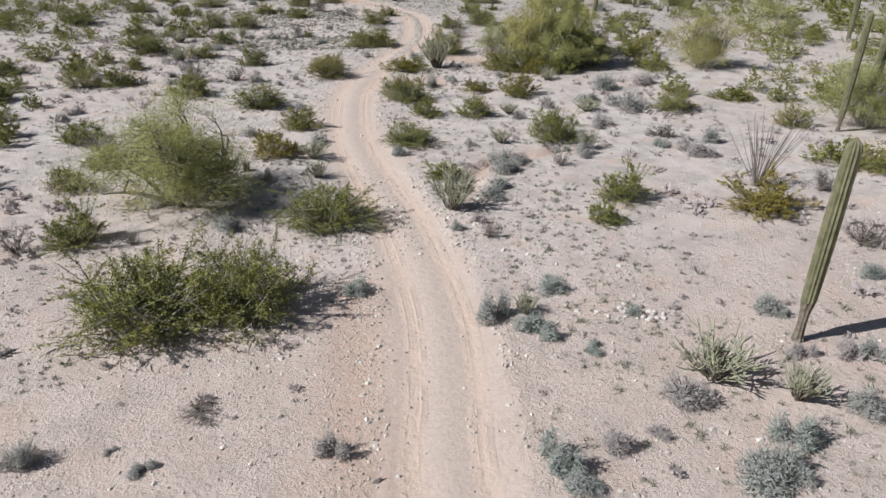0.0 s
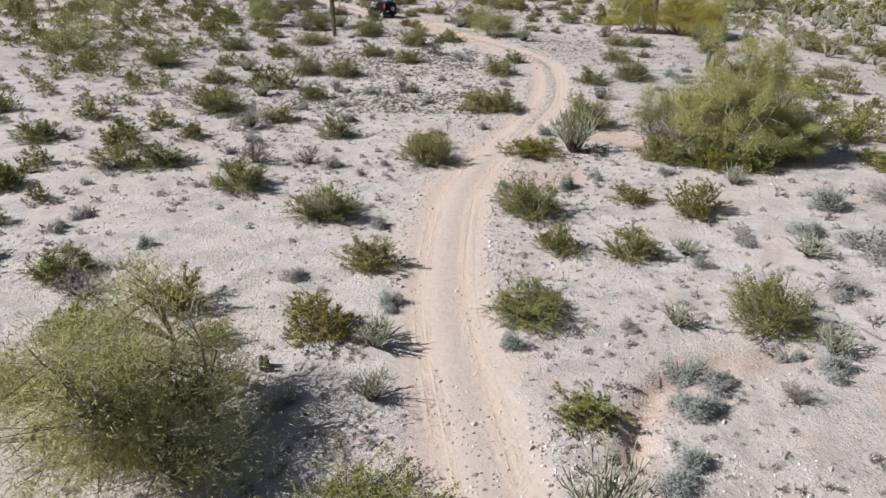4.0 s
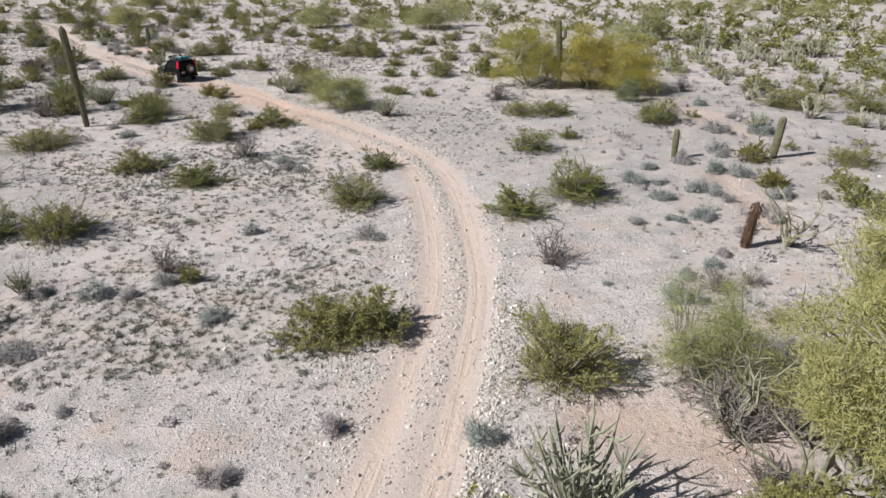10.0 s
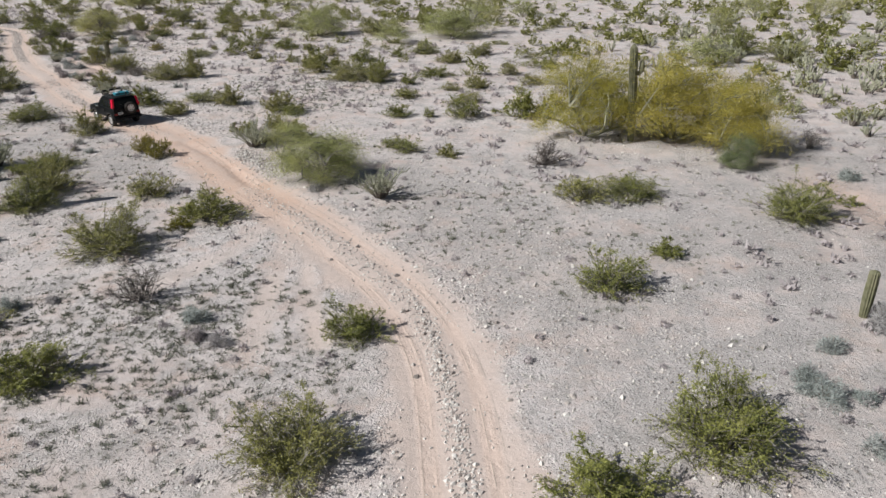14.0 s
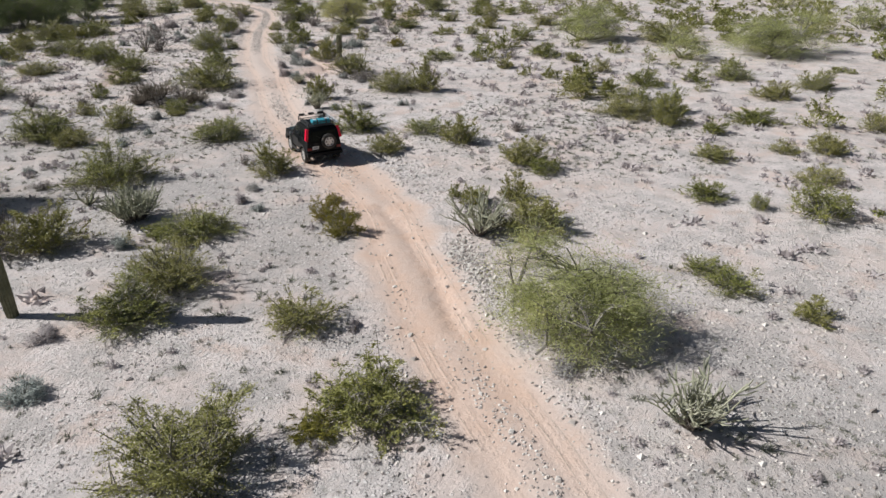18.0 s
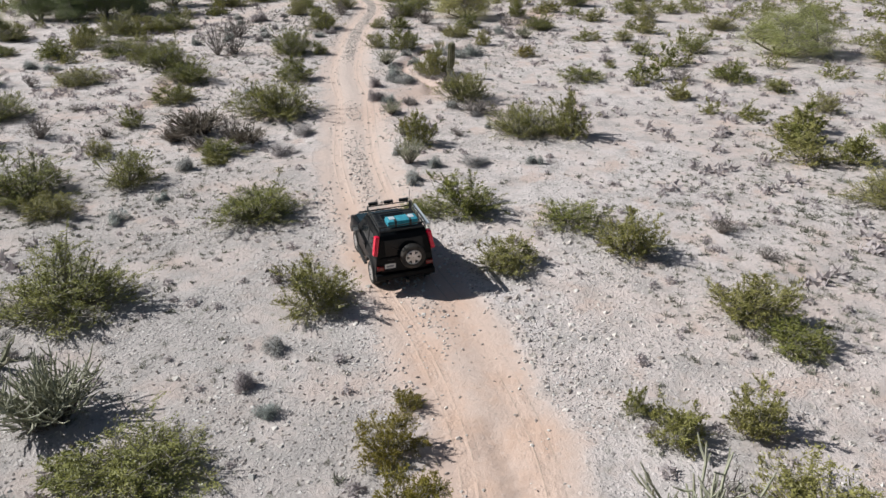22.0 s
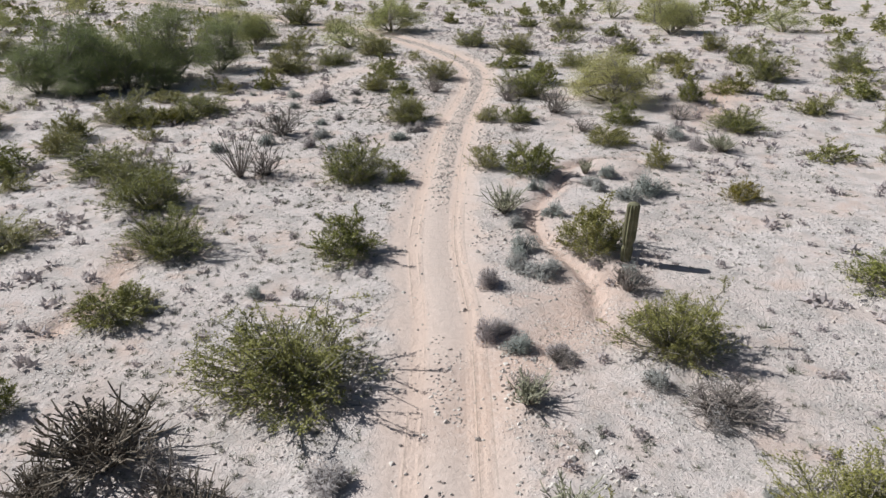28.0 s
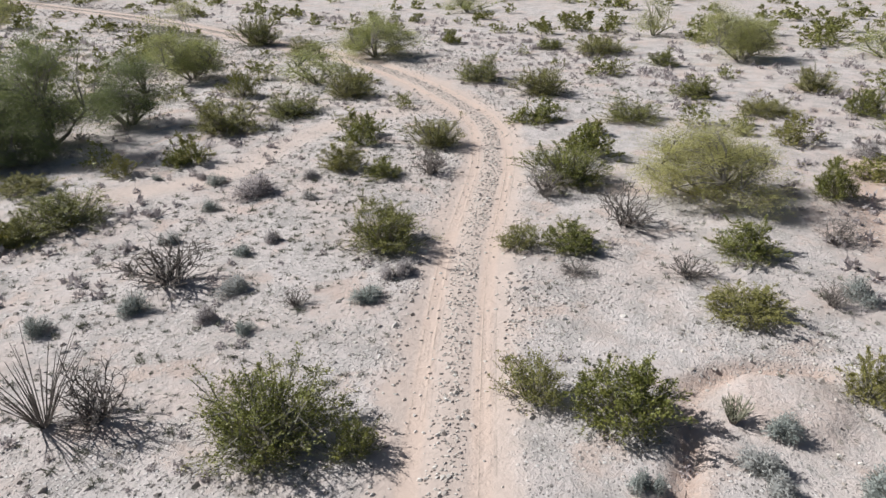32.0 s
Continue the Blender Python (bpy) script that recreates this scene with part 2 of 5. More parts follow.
BROWN = mottled("rusty_dead_fronds", (0.15, 0.085, 0.05), (0.09, 0.05, 0.03), 6, 0.9, per_island=0.5)
TUFT = leaf_material("dry_tuft", (0.145, 0.145, 0.11), (0.33, 0.335, 0.265), (0.34, 0.275, 0.22), 0.8, 0.15)
def stone_material():
    m, nt, b = material("desert_stone", 0.9)
    r = nt.nodes.new("ShaderNodeNewGeometry").outputs["Random Per Island"]
    col = mix(nt, (0.25, 0.22, 0.20), (0.48, 0.43, 0.395), ramp(nt, r, 0.06, 0.24))
    col = mix(nt, col, (0.72, 0.68, 0.63), ramp(nt, r, 0.42, 0.85))
    nt.links.new(mix(nt, col, (0.45, 0.36, 0.29), ramp(nt, noise_of(nt, 8.0), 0.4, 0.7, 0, 0.35)), b.inputs["Base Color"])
    return m


STONE = stone_material()
STONE_PALE = mottled("pale_stone", (0.70, 0.66, 0.62), (0.52, 0.47, 0.43), 9, 0.9)
STONE_DARK = mottled("dark_stone", (0.30, 0.26, 0.235), (0.19, 0.165, 0.15), 9, 0.9)


# ---- mesh tools ----
class Geo:
    """Vertices and faces gathered for one mesh."""

    def __init__(self):
        self.v, self.f = [], []

    def tube(self, pts, radii, n=3, cap=False):
        base = len(self.v)
        for i, p in enumerate(pts):
            d = (pts[min(i + 1, len(pts) - 1)] - pts[max(i - 1, 0)]).normalized()
            a = d.orthogonal().normalized()
            c = d.cross(a)
            for k in range(n):
                s = 2 * math.pi * k / n
                self.v.append(p + (a * math.cos(s) + c * math.sin(s)) * radii[i])
        for i in range(len(pts) - 1):
            for k in range(n):
                q = base + i * n
                self.f.append((q + k, q + (k + 1) % n, q + n + (k + 1) % n, q + n + k))
        if cap:
            self.f.append(tuple(base + (len(pts) - 1) * n + k for k in range(n)))

    def leaf(self, p, d, side, length, width):
        b = len(self.v)
        self.v += [p, p + d * length * 0.5 + side * width * 0.5, p + d * length, p + d * length * 0.5 - side * width * 0.5]
        self.f.append((b, b + 1, b + 2, b + 3))

    def sliver(self, p, d, side, length, width):
        b = len(self.v)
        self.v += [p - side * width * 0.5, p + side * width * 0.5, p + d * length]
        self.f.append((b, b + 1, b + 2))

    def mesh(self, name, mat, smooth=False):
        me = bpy.data.meshes.new(name)
        me.from_pydata([tuple(v) for v in self.v], [], self.f)
        me.materials.append(mat)
        if smooth:
            me.shade_smooth()
        me.update()
        return me


def rnd_dir(rng, up=0.0):
    while True:
        v = Vector((rng.uniform(-1, 1), rng.uniform(-1, 1), rng.uniform(-1, 1)))
        if 0.05 < v.length < 1:
            v.normalize()
            v.z += up
            return v.normalized()


def part(name, bm, mat, parent, label=""):
    me = bpy.data.meshes.new(name)
    bm.to_mesh(me)
    bm.free()
    me.materials.append(mat)
    ob = new(name, me)
    ob.parent = parent
    if label:
        tagged(ob, label)
    return ob


def mesh_part(name, me, parent, label=""):
    ob = new(name, me)
    ob.parent = parent
    if label:
        tagged(ob, label)
    return ob


# ---- the drive and the land ----
TRACK = [Vector(p) for p in ((0.2, -30), (0.4, -20), (0.75, -8.6), (1.2, -5.3), (1.55, -1.3), (1.25, 4.7), (0.75, 8.2),
                             (-0.05, 15.0), (0.2, 22.1), (0.8, 26), (1.97, 30), (3.6, 33.9), (5.2, 38.2), (6.5, 42.0), (7.3, 46.1),
                             (7.85, 50.4), (8.1, 55.0), (7.4, 59.0), (5.7, 63.0), (3.9, 66.8), (1.7, 70.3), (-0.05, 73.7),
                             (-1.7, 77.0), (-3.0, 80.0), (-5.2, 83.2), (-8.0, 86.4), (-11.0, 90.6), (-13.6, 94.6), (-15.4, 98.0), (-18.3, 103.6),
                             (-21.6, 109.1), (-25.3, 117.2), (-27.8, 123.3), (-29.4, 128.0), (-31.2, 133), (-34.2, 138.6),
                             (-39.5, 143.7), (-45.4, 148), (-53, 152), (-62, 155), (-90, 164), (-130, 172))]


def smooth_line(pts, step=0.5):
    out = []
    for i in range(len(pts) - 1):
        a, b, c, d = pts[max(i - 1, 0)], pts[i], pts[i + 1], pts[min(i + 2, len(pts) - 1)]
        n = max(2, int((c - b).length / step))
        for k in range(n):
            t = k / n
            out.append(0.5 * (2 * b + (c - a) * t + (2 * a - 5 * b + 4 * c - d) * t * t + (3 * b - a - 3 * c + d) * t ** 3))
    return np.array([tuple(p) for p in out + [pts[-1]]])


LINE = smooth_line(TRACK)


def line_offset(x, y, line):
    """Signed distance from points to a line (numpy arrays), positive to its right."""
    seg = np.diff(line, axis=0)
    if x.size == 1:
        p = np.array([x[0], y[0]]) - line[:-1]
        t = np.clip((p * seg).sum(1) / (seg * seg).sum(1), 0, 1)
        away = np.hypot(*(p - t[:, None] * seg).T)
        k = int(away.argmin())
        return np.array([min(away[k], 12.0) * (1.0 if p[k, 0] * seg[k, 1] - p[k, 1] * seg[k, 0] > 0 else -1.0)])
    best = np.full(x.shape, 1e9)
    sign = np.ones(x.shape)
    for (ax, ay), (dx, dy) in zip(line[:-1], seg):
        near = (np.abs(x - ax) < 12) & (np.abs(y - ay) < 12)
        if not near.any():
            continue
        px, py = x[near] - ax, y[near] - ay
        t = np.clip((px * dx + py * dy) / (dx * dx + dy * dy), 0, 1)
        d = np.hypot(px - t * dx, py - t * dy)
        b = best[near]
        closer = d < b
        b[closer] = d[closer]
        best[near] = b
        s = sign[near]
        s[closer] = np.where(px * dy - py * dx > 0, 1.0, -1.0)[closer]
        sign[near] = s
    return np.minimum(best, 12.0) * sign


def waves(x, y):
    """Soft swells of the land, some centimetres high."""
    z = 0.05 * np.sin(x * 0.21 + 1.3 * np.sin(y * 0.07)) * np.sin(y * 0.17 + 0.6)
    z += 0.03 * np.sin(x * 0.63 + 0.4 * y) * np.sin(y * 0.71 - 0.3 * x)
    z += 0.015 * np.sin(x * 1.9 + y * 1.1) * np.sin(y * 2.3 - x * 0.7)
    return z


GULLIES = [(smooth_line([Vector(p) for p in pts]), depth, width) for pts, depth, width in [
    (((10.1, 12.3), (8.7, 12.0), (7.3, 11.6), (5.8, 10.8), (4.9, 9.3), (4.4, 7.8)), 0.34, 0.30),
    (((-17.0, 120.9), (-18.6, 120.3), (-19.5, 119.4), (-19.8, 118.5), (-19.3, 116.2), (-19.4, 114.7), (-19.3, 113.4), (-19.0, 112.3), (-18.5, 111.4), (-17.6, 110.3), (-15.6, 108.4), (-14.4, 106.0)), 0.30, 0.24),
    (((28.2, 66.0), (28.0, 61.9), (28.2, 58.9)), 0.15, 0.9),
    (((22.3, 51.7), (21.6, 48.8), (21.3, 46.7), (21.1, 45.6)), 0.15, 0.6),
    (((8.8, 34.4), (10.1, 33.8), (11.1, 32.5)), 0.08, 0.8),
    (((-15.7, 138.9), (-15.4, 130.5)), 0.2, 0.7),
    (((1.3, 72.0), (0.6, 73.6), (-0.2, 75.5), (-1.2, 77.2), (-2.1, 78.8), (-3.4, 80.6)), 0.15, 0.16),
    (((-15.4, 108.3), (-15.2, 105.9), (-15.5, 103.8), (-16.2, 101.7), (-16.0, 100.4)), 0.05, 0.75),
    (((-31.8, 105.4), (-31.2, 103.8), (-30.0, 102.0), (-29.0, 100.4), (-28.6, 98.6)), 0.2, 0.33),
    (((5.6, 27.4), (4.4, 26.7), (3.2, 26.9)), 0.03, 0.8),
    (((3.0, 68.4), (1.4, 70.8), (0.0, 73.4), (-1.6, 76.8), (-3.0, 80.0)), 0.02, 0.5),
    (((-1.0, -8.0), (-0.9, -4.0), (-0.6, 0.0)), 0.02, 0.5)]]
# fainter wheel marks beside the drive and a side way: (line, half width, strength)
TRAILS = [(smooth_line([Vector(p) for p in pts]), width, how) for pts, width, how in [
    (((2.5, 56.5), (2.9, 60.2), (3.2, 62.7), (3.4, 64.8), (3.1, 67.5)), 0.5, 0.8),
    (((4.6, 56.5), (4.3, 59.9), (4.2, 62.7), (4.1, 65.5)), 0.4, 0.8),
    (((3.2, 68.5), (1.7, 64.6), (0.1, 62.7), (-1.4, 61.1)), 0.55, 0.6),
    (((-0.9, 18.0), (-0.2, 21.0), (0.7, 25.0), (1.4, 28.5), (2.3, 31.0)), 1.9, 0.95),
    (((-35.4, 140.2), (-38.8, 139.5), (-41.1, 135.8), (-41.7, 131.5), (-41.3, 126.8), (-42.5, 123.9), (-45.5, 120.5)), 1.1, 0.85)]]
MOUNDS = [(-17.7, 119.4, 1.3, 0.2)]


def land(x, y):
    """Height, offset from the drive and washed-out sand at points (numpy arrays)."""
    a = line_offset(x, y, LINE)
    ab = np.abs(a)
    z = waves(x, y) * np.clip((ab - 0.5) / 2.0, 0.25, 1)
    z -= 0.035 * np.exp(-((ab - 0.76) / 0.26) ** 2)
    z += 0.025 * np.exp(-((ab - 1.6) / 0.4) ** 2) + 0.02 * np.exp(-(ab / 0.3) ** 2)
    wash = np.zeros(x.shape)
    for line, depth, width in GULLIES:
        d = np.abs(line_offset(x, y, line))
        ragged = 1 + 0.28 * np.sin(x * 4.1 + 1.7 * np.sin(y * 2.3)) + 0.22 * np.sin(y * 5.3 + 2.1 * np.sin(x * 3.1))
        z -= depth * np.exp(-(d / (width * ragged)) ** 4) * (0.75 + 0.25 * np.sin(y * 1.3 + x * 0.9))
        wash = np.maximum(wash, np.exp(-(d / (width * 1.8)) ** 2))
    for mx, my, rx, h in MOUNDS:
        d = np.hypot(x - mx, y - my) / rx
        z += h / (1 + np.exp(np.minimum((d - 1) * 14, 50)))
        wash = np.maximum(wash, 0.35 * np.exp(-((d - 0.7) / 0.5) ** 2))
    return z, a, wash


def trails(x, y):
    """How far points lie on the fainter wheel marks, 0 to 1."""
    on = np.zeros(x.shape)
    for line, width, how in TRAILS:
        on = np.maximum(on, how * np.exp(-(np.abs(line_offset(x, y, line)) / width) ** 4))
    return on


def gz(x, y):
    """Height of the land at one place."""
    return float(land(np.array([float(x)]), np.array([float(y)]))[0][0])


def spread(lo, hi, step, far):
    """Even steps from lo to hi, then wider and wider ones out to far on both sides."""
    inner = list(np.arange(lo, hi + 1e-6, step))
    out, s, v = [], step, 0.0
    while v < far:
        s *= 1.35
        v += s
        out.append(v)
    return np.array([lo - v for v in reversed(out)] + inner + [hi + v for v in out])


def build_ground():
    xs, ys = spread(-44, 40, 0.26, 1800), spread(-18, 155, 0.26, 1800)
    gx, gy = np.meshgrid(xs, ys)
    z, a, w = land(gx.ravel(), gy.ravel())
    nx, ny = len(xs), len(ys)
    idx = np.arange(nx * ny).reshape(ny, nx)
    faces = np.stack([idx[:-1, :-1], idx[:-1, 1:], idx[1:, 1:], idx[1:, :-1]], -1).reshape(-1, 4)
    me = bpy.data.meshes.new("ground")
    me.vertices.add(nx * ny)
    me.vertices.foreach_set("co", np.stack([gx.ravel(), gy.ravel(), z], -1).ravel())
    me.loops.add(faces.size)
    me.loops.foreach_set("vertex_index", faces.ravel())
    me.polygons.add(len(faces))
    me.polygons.foreach_set("loop_start", np.arange(0, faces.size, 4))
    me.update(calc_edges=True)
    for name, values in (("across", a), ("wash", w), ("trail", trails(gx.ravel(), gy.ravel()))):
        at = me.attributes.new(name, "FLOAT", "POINT")
        at.data.foreach_set("value", values.astype(np.float32))
    me.materials.append(SOIL)
    me.shade_smooth()
    return tagged(new("ground", me), "pinkish sandy desert soil with a two-rut dirt track", "ground", kind="structure")


build_ground()


# ---- plants: a few grown shapes of each kind, one metre wide and high, then set out one by one ----
def grow_creosote(seed, leaves=5800, stems=38, leaf_len=0.044, openness=1.0, litter=26, broad=0.4, woody=1.0):
    """Stems fanning from one foot, their ends set with leafy sprays of uneven fullness, over a skirt of dead twigs."""
    rng = random.Random(seed)
    wood, green = Geo(), Geo()
    sprays = []
    lean = Vector((rng.uniform(-.05, .05), rng.uniform(-.05, .05), 0))
    shape = lambda n: 0.80 + 0.46 * noise.noise((n.x * 1.5 + seed, n.y * 1.5, n.z * 1.2 + seed * 0.7))
    for s in range(stems):
        n = rnd_dir(rng, 0.3)
        n.z = abs(n.z)
        rr = shape(n) * rng.uniform(0.7, 1.16)
        top = Vector((n.x * 0.5 * rr, n.y * 0.5 * rr, max(0.16, n.z * rr))) + lean
        foot = Vector((n.x, n.y, 0)) * rng.uniform(0.02, 0.1)
        mid = foot.lerp(top, 0.5) + Vector((rng.uniform(-.05, .05), rng.uniform(-.05, .05), -0.03))
        bare = rng.random() < woody
        if bare:
            wood.tube([foot - Vector((0, 0, .03)), mid, top], [0.0075, 0.005, 0.0015])
        sprays.append((mid.lerp(top, 0.25), top))
        for _ in range(3):
            p = mid.lerp(top, rng.uniform(-0.1, 0.85))
            q = p + (rnd_dir(rng, 0.55) + (top - mid).normalized() * 0.5).normalized() * rng.uniform(0.10, 0.24)
            q.z = max(q.z, 0.08)
            if bare:
                wood.tube([p, q], [0.004, 0.0015])
            sprays.append((p.lerp(q, 0.3), q))
    weights = [0.02 if rng.random() < 0.16 else rng.uniform(0.25, 1.0) * (0.4 + e.z) for _, e in sprays]
    for (b, e), k in zip(sprays, weights):
        run, along = e - b, (e - b).normalized()
        wide = rng.uniform(0.020, 0.046) * openness ** 0.5
        for _ in range(int(leaves * k / sum(weights) * 0.86)):
            t = rng.random() ** 0.8
            q = b + run * t * 1.12 + rnd_dir(rng) * wide * abs(rng.gauss(0, 1)) * (1.25 - 0.6 * t)
            dd = (along * 0.8 + rnd_dir(rng, 0.35) * 0.9).normalized()
            green.sliver(q, dd, dd.cross(rnd_dir(rng)).normalized(), leaf_len * rng.uniform(0.6, 1.3), leaf_len * broad)
    for _ in range(int(leaves * 0.14)):
        out = rnd_dir(rng, 0.1)
        out.z = abs(out.z)
        rr = shape(out) * rng.uniform(0.25, 0.8)
        p = Vector((out.x * 0.5 * rr, out.y * 0.5 * rr, max(0.05, out.z * rr))) + lean
        dd = (out + rnd_dir(rng, 0.4)).normalized()
        green.sliver(p, dd, dd.cross(rnd_dir(rng)).normalized(), leaf_len * rng.uniform(0.6, 1.3), leaf_len * broad)
    for _ in range(litter * 2):
        ang, r0 = rng.uniform(0, 6.28), rng.uniform(0.05, 0.38)
        p = Vector((math.cos(ang) * r0, math.sin(ang) * r0, rng.uniform(0.0, 0.06)))
        ang += rng.gauss(0, 0.7)
        e = p + Vector((math.cos(ang), math.sin(ang), rng.uniform(-0.05, 0.55))) * rng.uniform(0.08, 0.22) * min(1.0, 4.0 / litter ** 0.5)
        wood.tube([p, p.lerp(e, 0.5) + rnd_dir(rng) * 0.02, e], [0.0045, 0.0035, 0.0015])
    return wood, green


def grow_bursage(seed, leaves=2600):
    """A low cushion of several lobes on short grey stems."""
    rng = random.Random(seed)
    wood, green = Geo(), Geo()
    lobes = []
    for k in range(rng.randint(4, 7)):
        ang, reach = rng.uniform(0, 6.28), rng.uniform(0.08, 0.3)
        lobes.append((Vector((math.cos(ang) * reach, math.sin(ang) * reach, 0)), rng.uniform(0.17, 0.27), rng.uniform(0.55, 0.95)))
    for c, r, h in lobes:
        for _ in range(7):
            n = rnd_dir(rng, 0.5)
            top = c + Vector((n.x * r, n.y * r, abs(n.z) * h))
            wood.tube([Vector((c.x * 0.3, c.y * 0.3, -0.03)), top * 0.55 + Vector((0, 0, -0.03)), top * 1.04], [0.014, 0.009, 0.003])
    for _ in range(leaves):
        c, r, h = rng.choice(lobes)
        n = rnd_dir(rng, 0.2)
        n.z = abs(n.z)
        rr = rng.uniform(0.55, 1.06) * (0.85 + 0.4 * noise.noise((n.x * 2.6 + seed + c.x * 9, n.y * 2.6, n.z * 2.6)))
        p = c + Vector((n.x * r * rr, n.y * r * rr, max(0.02, n.z * rr * h)))
        d = (n * 0.6 + rnd_dir(rng, 0.3)).normalized()
        green.sliver(p, d, d.cross(n + rnd_dir(rng) * 0.5).normalized(), rng.uniform(0.04, 0.11), 0.02)
    return wood, green


def grow_dead(seed, stems=30, spread_out=1.0):
    """Crooked bare stems that fork twice."""
    rng = random.Random(seed)
    wood = Geo()
    for s in range(stems):
        ang, reach = rng.uniform(0, 6.28), rng.random() ** 0.55 * 0.5 * spread_out
        top = Vector((math.cos(ang) * reach, math.sin(ang) * reach, math.sqrt(max(0.02, 1 - (reach / 0.55) ** 2)) * rng.uniform(0.45, 1.0)))
        a = Vector((top.x * 0.25, top.y * 0.25, top.z * 0.22)) + rnd_dir(rng) * 0.04
        mid = top * 0.55 + rnd_dir(rng) * 0.08
        wood.tube([Vector((math.cos(ang) * 0.05, math.sin(ang) * 0.05, -0.03)), a, mid, top], [0.015, 0.012, 0.009, 0.003])
        for _ in range(5):
            p = (a.lerp(mid, rng.random()) if rng.random() < 0.4 else mid.lerp(top, rng.random()))
            q = p + ((top - a).normalized() * 0.7 + rnd_dir(rng, 0.3)).normalized() * rng.uniform(0.12, 0.3)
            r = p.lerp(q, 0.5) + rnd_dir(rng) * 0.035
            q.z = max(q.z, 0.03)
            wood.tube([p, r, q], [0.007, 0.0055, 0.002])
            for _ in range(2):
                e = r + ((q - p).normalized() * 0.6 + rnd_dir(rng, 0.2)).normalized() * rng.uniform(0.06, 0.14)
                wood.tube([r, e], [0.004, 0.0015])
    return wood


def grow_cholla(seed, stems=44, thick=0.0125, dense=False):
    """Long pencil stems fanning up from dark old wood, with side joints that turn upward."""
    rng = random.Random(seed)
    old, green = Geo(), Geo()
    for s in range(stems):
        ang, out = rng.uniform(0, 6.28), rng.random() ** 0.6 * (0.8 if dense else 1.0)
        d = Vector((math.cos(ang) * out, math.sin(ang) * out, rng.uniform(0.75, 1.25)))
        ln = rng.uniform(0.55, 1.0) * (0.8 if dense else 1.0)
        foot = Vector((math.cos(ang), math.sin(ang), 0)) * out * (0.16 if dense else 0.08) - Vector((0, 0, 0.03))
        knee = foot + Vector((d.x * 0.42, d.y * 0.42, d.z * 0.75)) * ln * 0.42 + rnd_dir(rng) * 0.02
        tip = foot + Vector((d.x * 0.46, d.y * 0.46, min(0.98, d.z * ln * rng.uniform(0.75, 0.95))))
        old.tube([foot, foot.lerp(knee, .5) + rnd_dir(rng) * .02, knee], [thick * 1.3, thick * 1.1, thick], 4)
        a, b = knee.lerp(tip, 0.33) + rnd_dir(rng) * 0.02, knee.lerp(tip, 0.66) + rnd_dir(rng) * 0.02
        green.tube([knee, a, b, tip], [thick * .95, thick * 0.85, thick * 0.95, thick * 0.5], 5, True)
        for _ in range(3 if dense else 4):
            p = rng.choice((knee.lerp(a, rng.random()), a.lerp(b, rng.random()), b))
            e = (Vector((d.x, d.y, 0)) * rng.uniform(-0.1, 0.7) + rnd_dir(rng, 0.9)).normalized() * rng.uniform(0.10, 0.26)
            q = p + e * 0.5 + rnd_dir(rng) * 0.012
            t = q + (e.normalized() + Vector((0, 0, 0.6))).normalized() * e.length * 0.6
            green.tube([p, q, t], [thick * .7, thick * .9, thick * 0.45], 4, True)
    return old, green


def grow_palo_verde(seed, twigs=38000, masses=108, width=0.0036, tuft=(0.03, 0.1)):
    """Several crooked trunks, long arched limbs and a broad haze of thin green twigs."""
    rng = random.Random(seed)
    wood, green = Geo(), Geo()
    forks = []
    for s in range(6):
        ang = s * 1.05 + rng.uniform(-.3, .3)
        pts = [Vector((math.cos(ang) * 0.015, math.sin(ang) * 0.015, -0.03))]
        d = Vector((math.cos(ang) * 0.75, math.sin(ang) * 0.75, 1.0)).normalized()
        for k in range(4):
            d = (d + rnd_dir(rng, 0.05) * 0.35).normalized()
            pts.append(pts[-1] + d * rng.uniform(0.09, 0.13))
        wood.tube(pts, [0.019, 0.016, 0.013, 0.010, 0.007], 5)
        forks += pts[2:]
    shape = lambda n: 0.82 + 0.62 * noise.noise((n.x * 1.7 + seed * 2, n.y * 1.7, n.z * 1.7))
    for m in range(masses):
        n = rnd_dir(rng, 0.22)
        n.z = abs(n.z)
        rr = shape(n) * rng.uniform(0.6, 0.95) if noise.noise((n.x * 2.4 + seed, n.y * 2.4, n.z * 2.4)) > -0.15 else rng.uniform(0.3, 0.5)
        c = Vector((n.x * 0.47 * rr, n.y * 0.47 * rr, 0.12 + n.z * 0.83 * rr))
        if c.z < 0.16:
            c.z += 0.06
        f = min(forks, key=lambda p: (p - c).length + rng.uniform(0, 0.12))
        bend = f.lerp(c, 0.5) + Vector((0, 0, 0.05)) + rnd_dir(rng) * 0.03
        wood.tube([f, bend, c], [0.0062, 0.0042, 0.0016], 4)
        for _ in range(6 if twigs > 5000 else 1):
            e = c + Vector((rng.gauss(0, 1), rng.gauss(0, 1), rng.gauss(0, .8))) * 0.07
            wood.tube([bend.lerp(c, rng.uniform(0.3, 0.9)), e], [0.0028, 0.001])
        s = rng.uniform(*tuft)
        for _ in range(twigs // masses):
            p = c + Vector((rng.gauss(0, 1), rng.gauss(0, 1), rng.gauss(0, 0.75))) * s + n * abs(rng.gauss(0, 0.025))
            p.z = max(p.z, 0.04)
            d = (n * 0.5 + rnd_dir(rng, 0.25)).normalized()
            green.sliver(p, d, d.cross(n + rnd_dir(rng)).normalized(), rng.uniform(0.014, 0.034), width)
    return wood, green


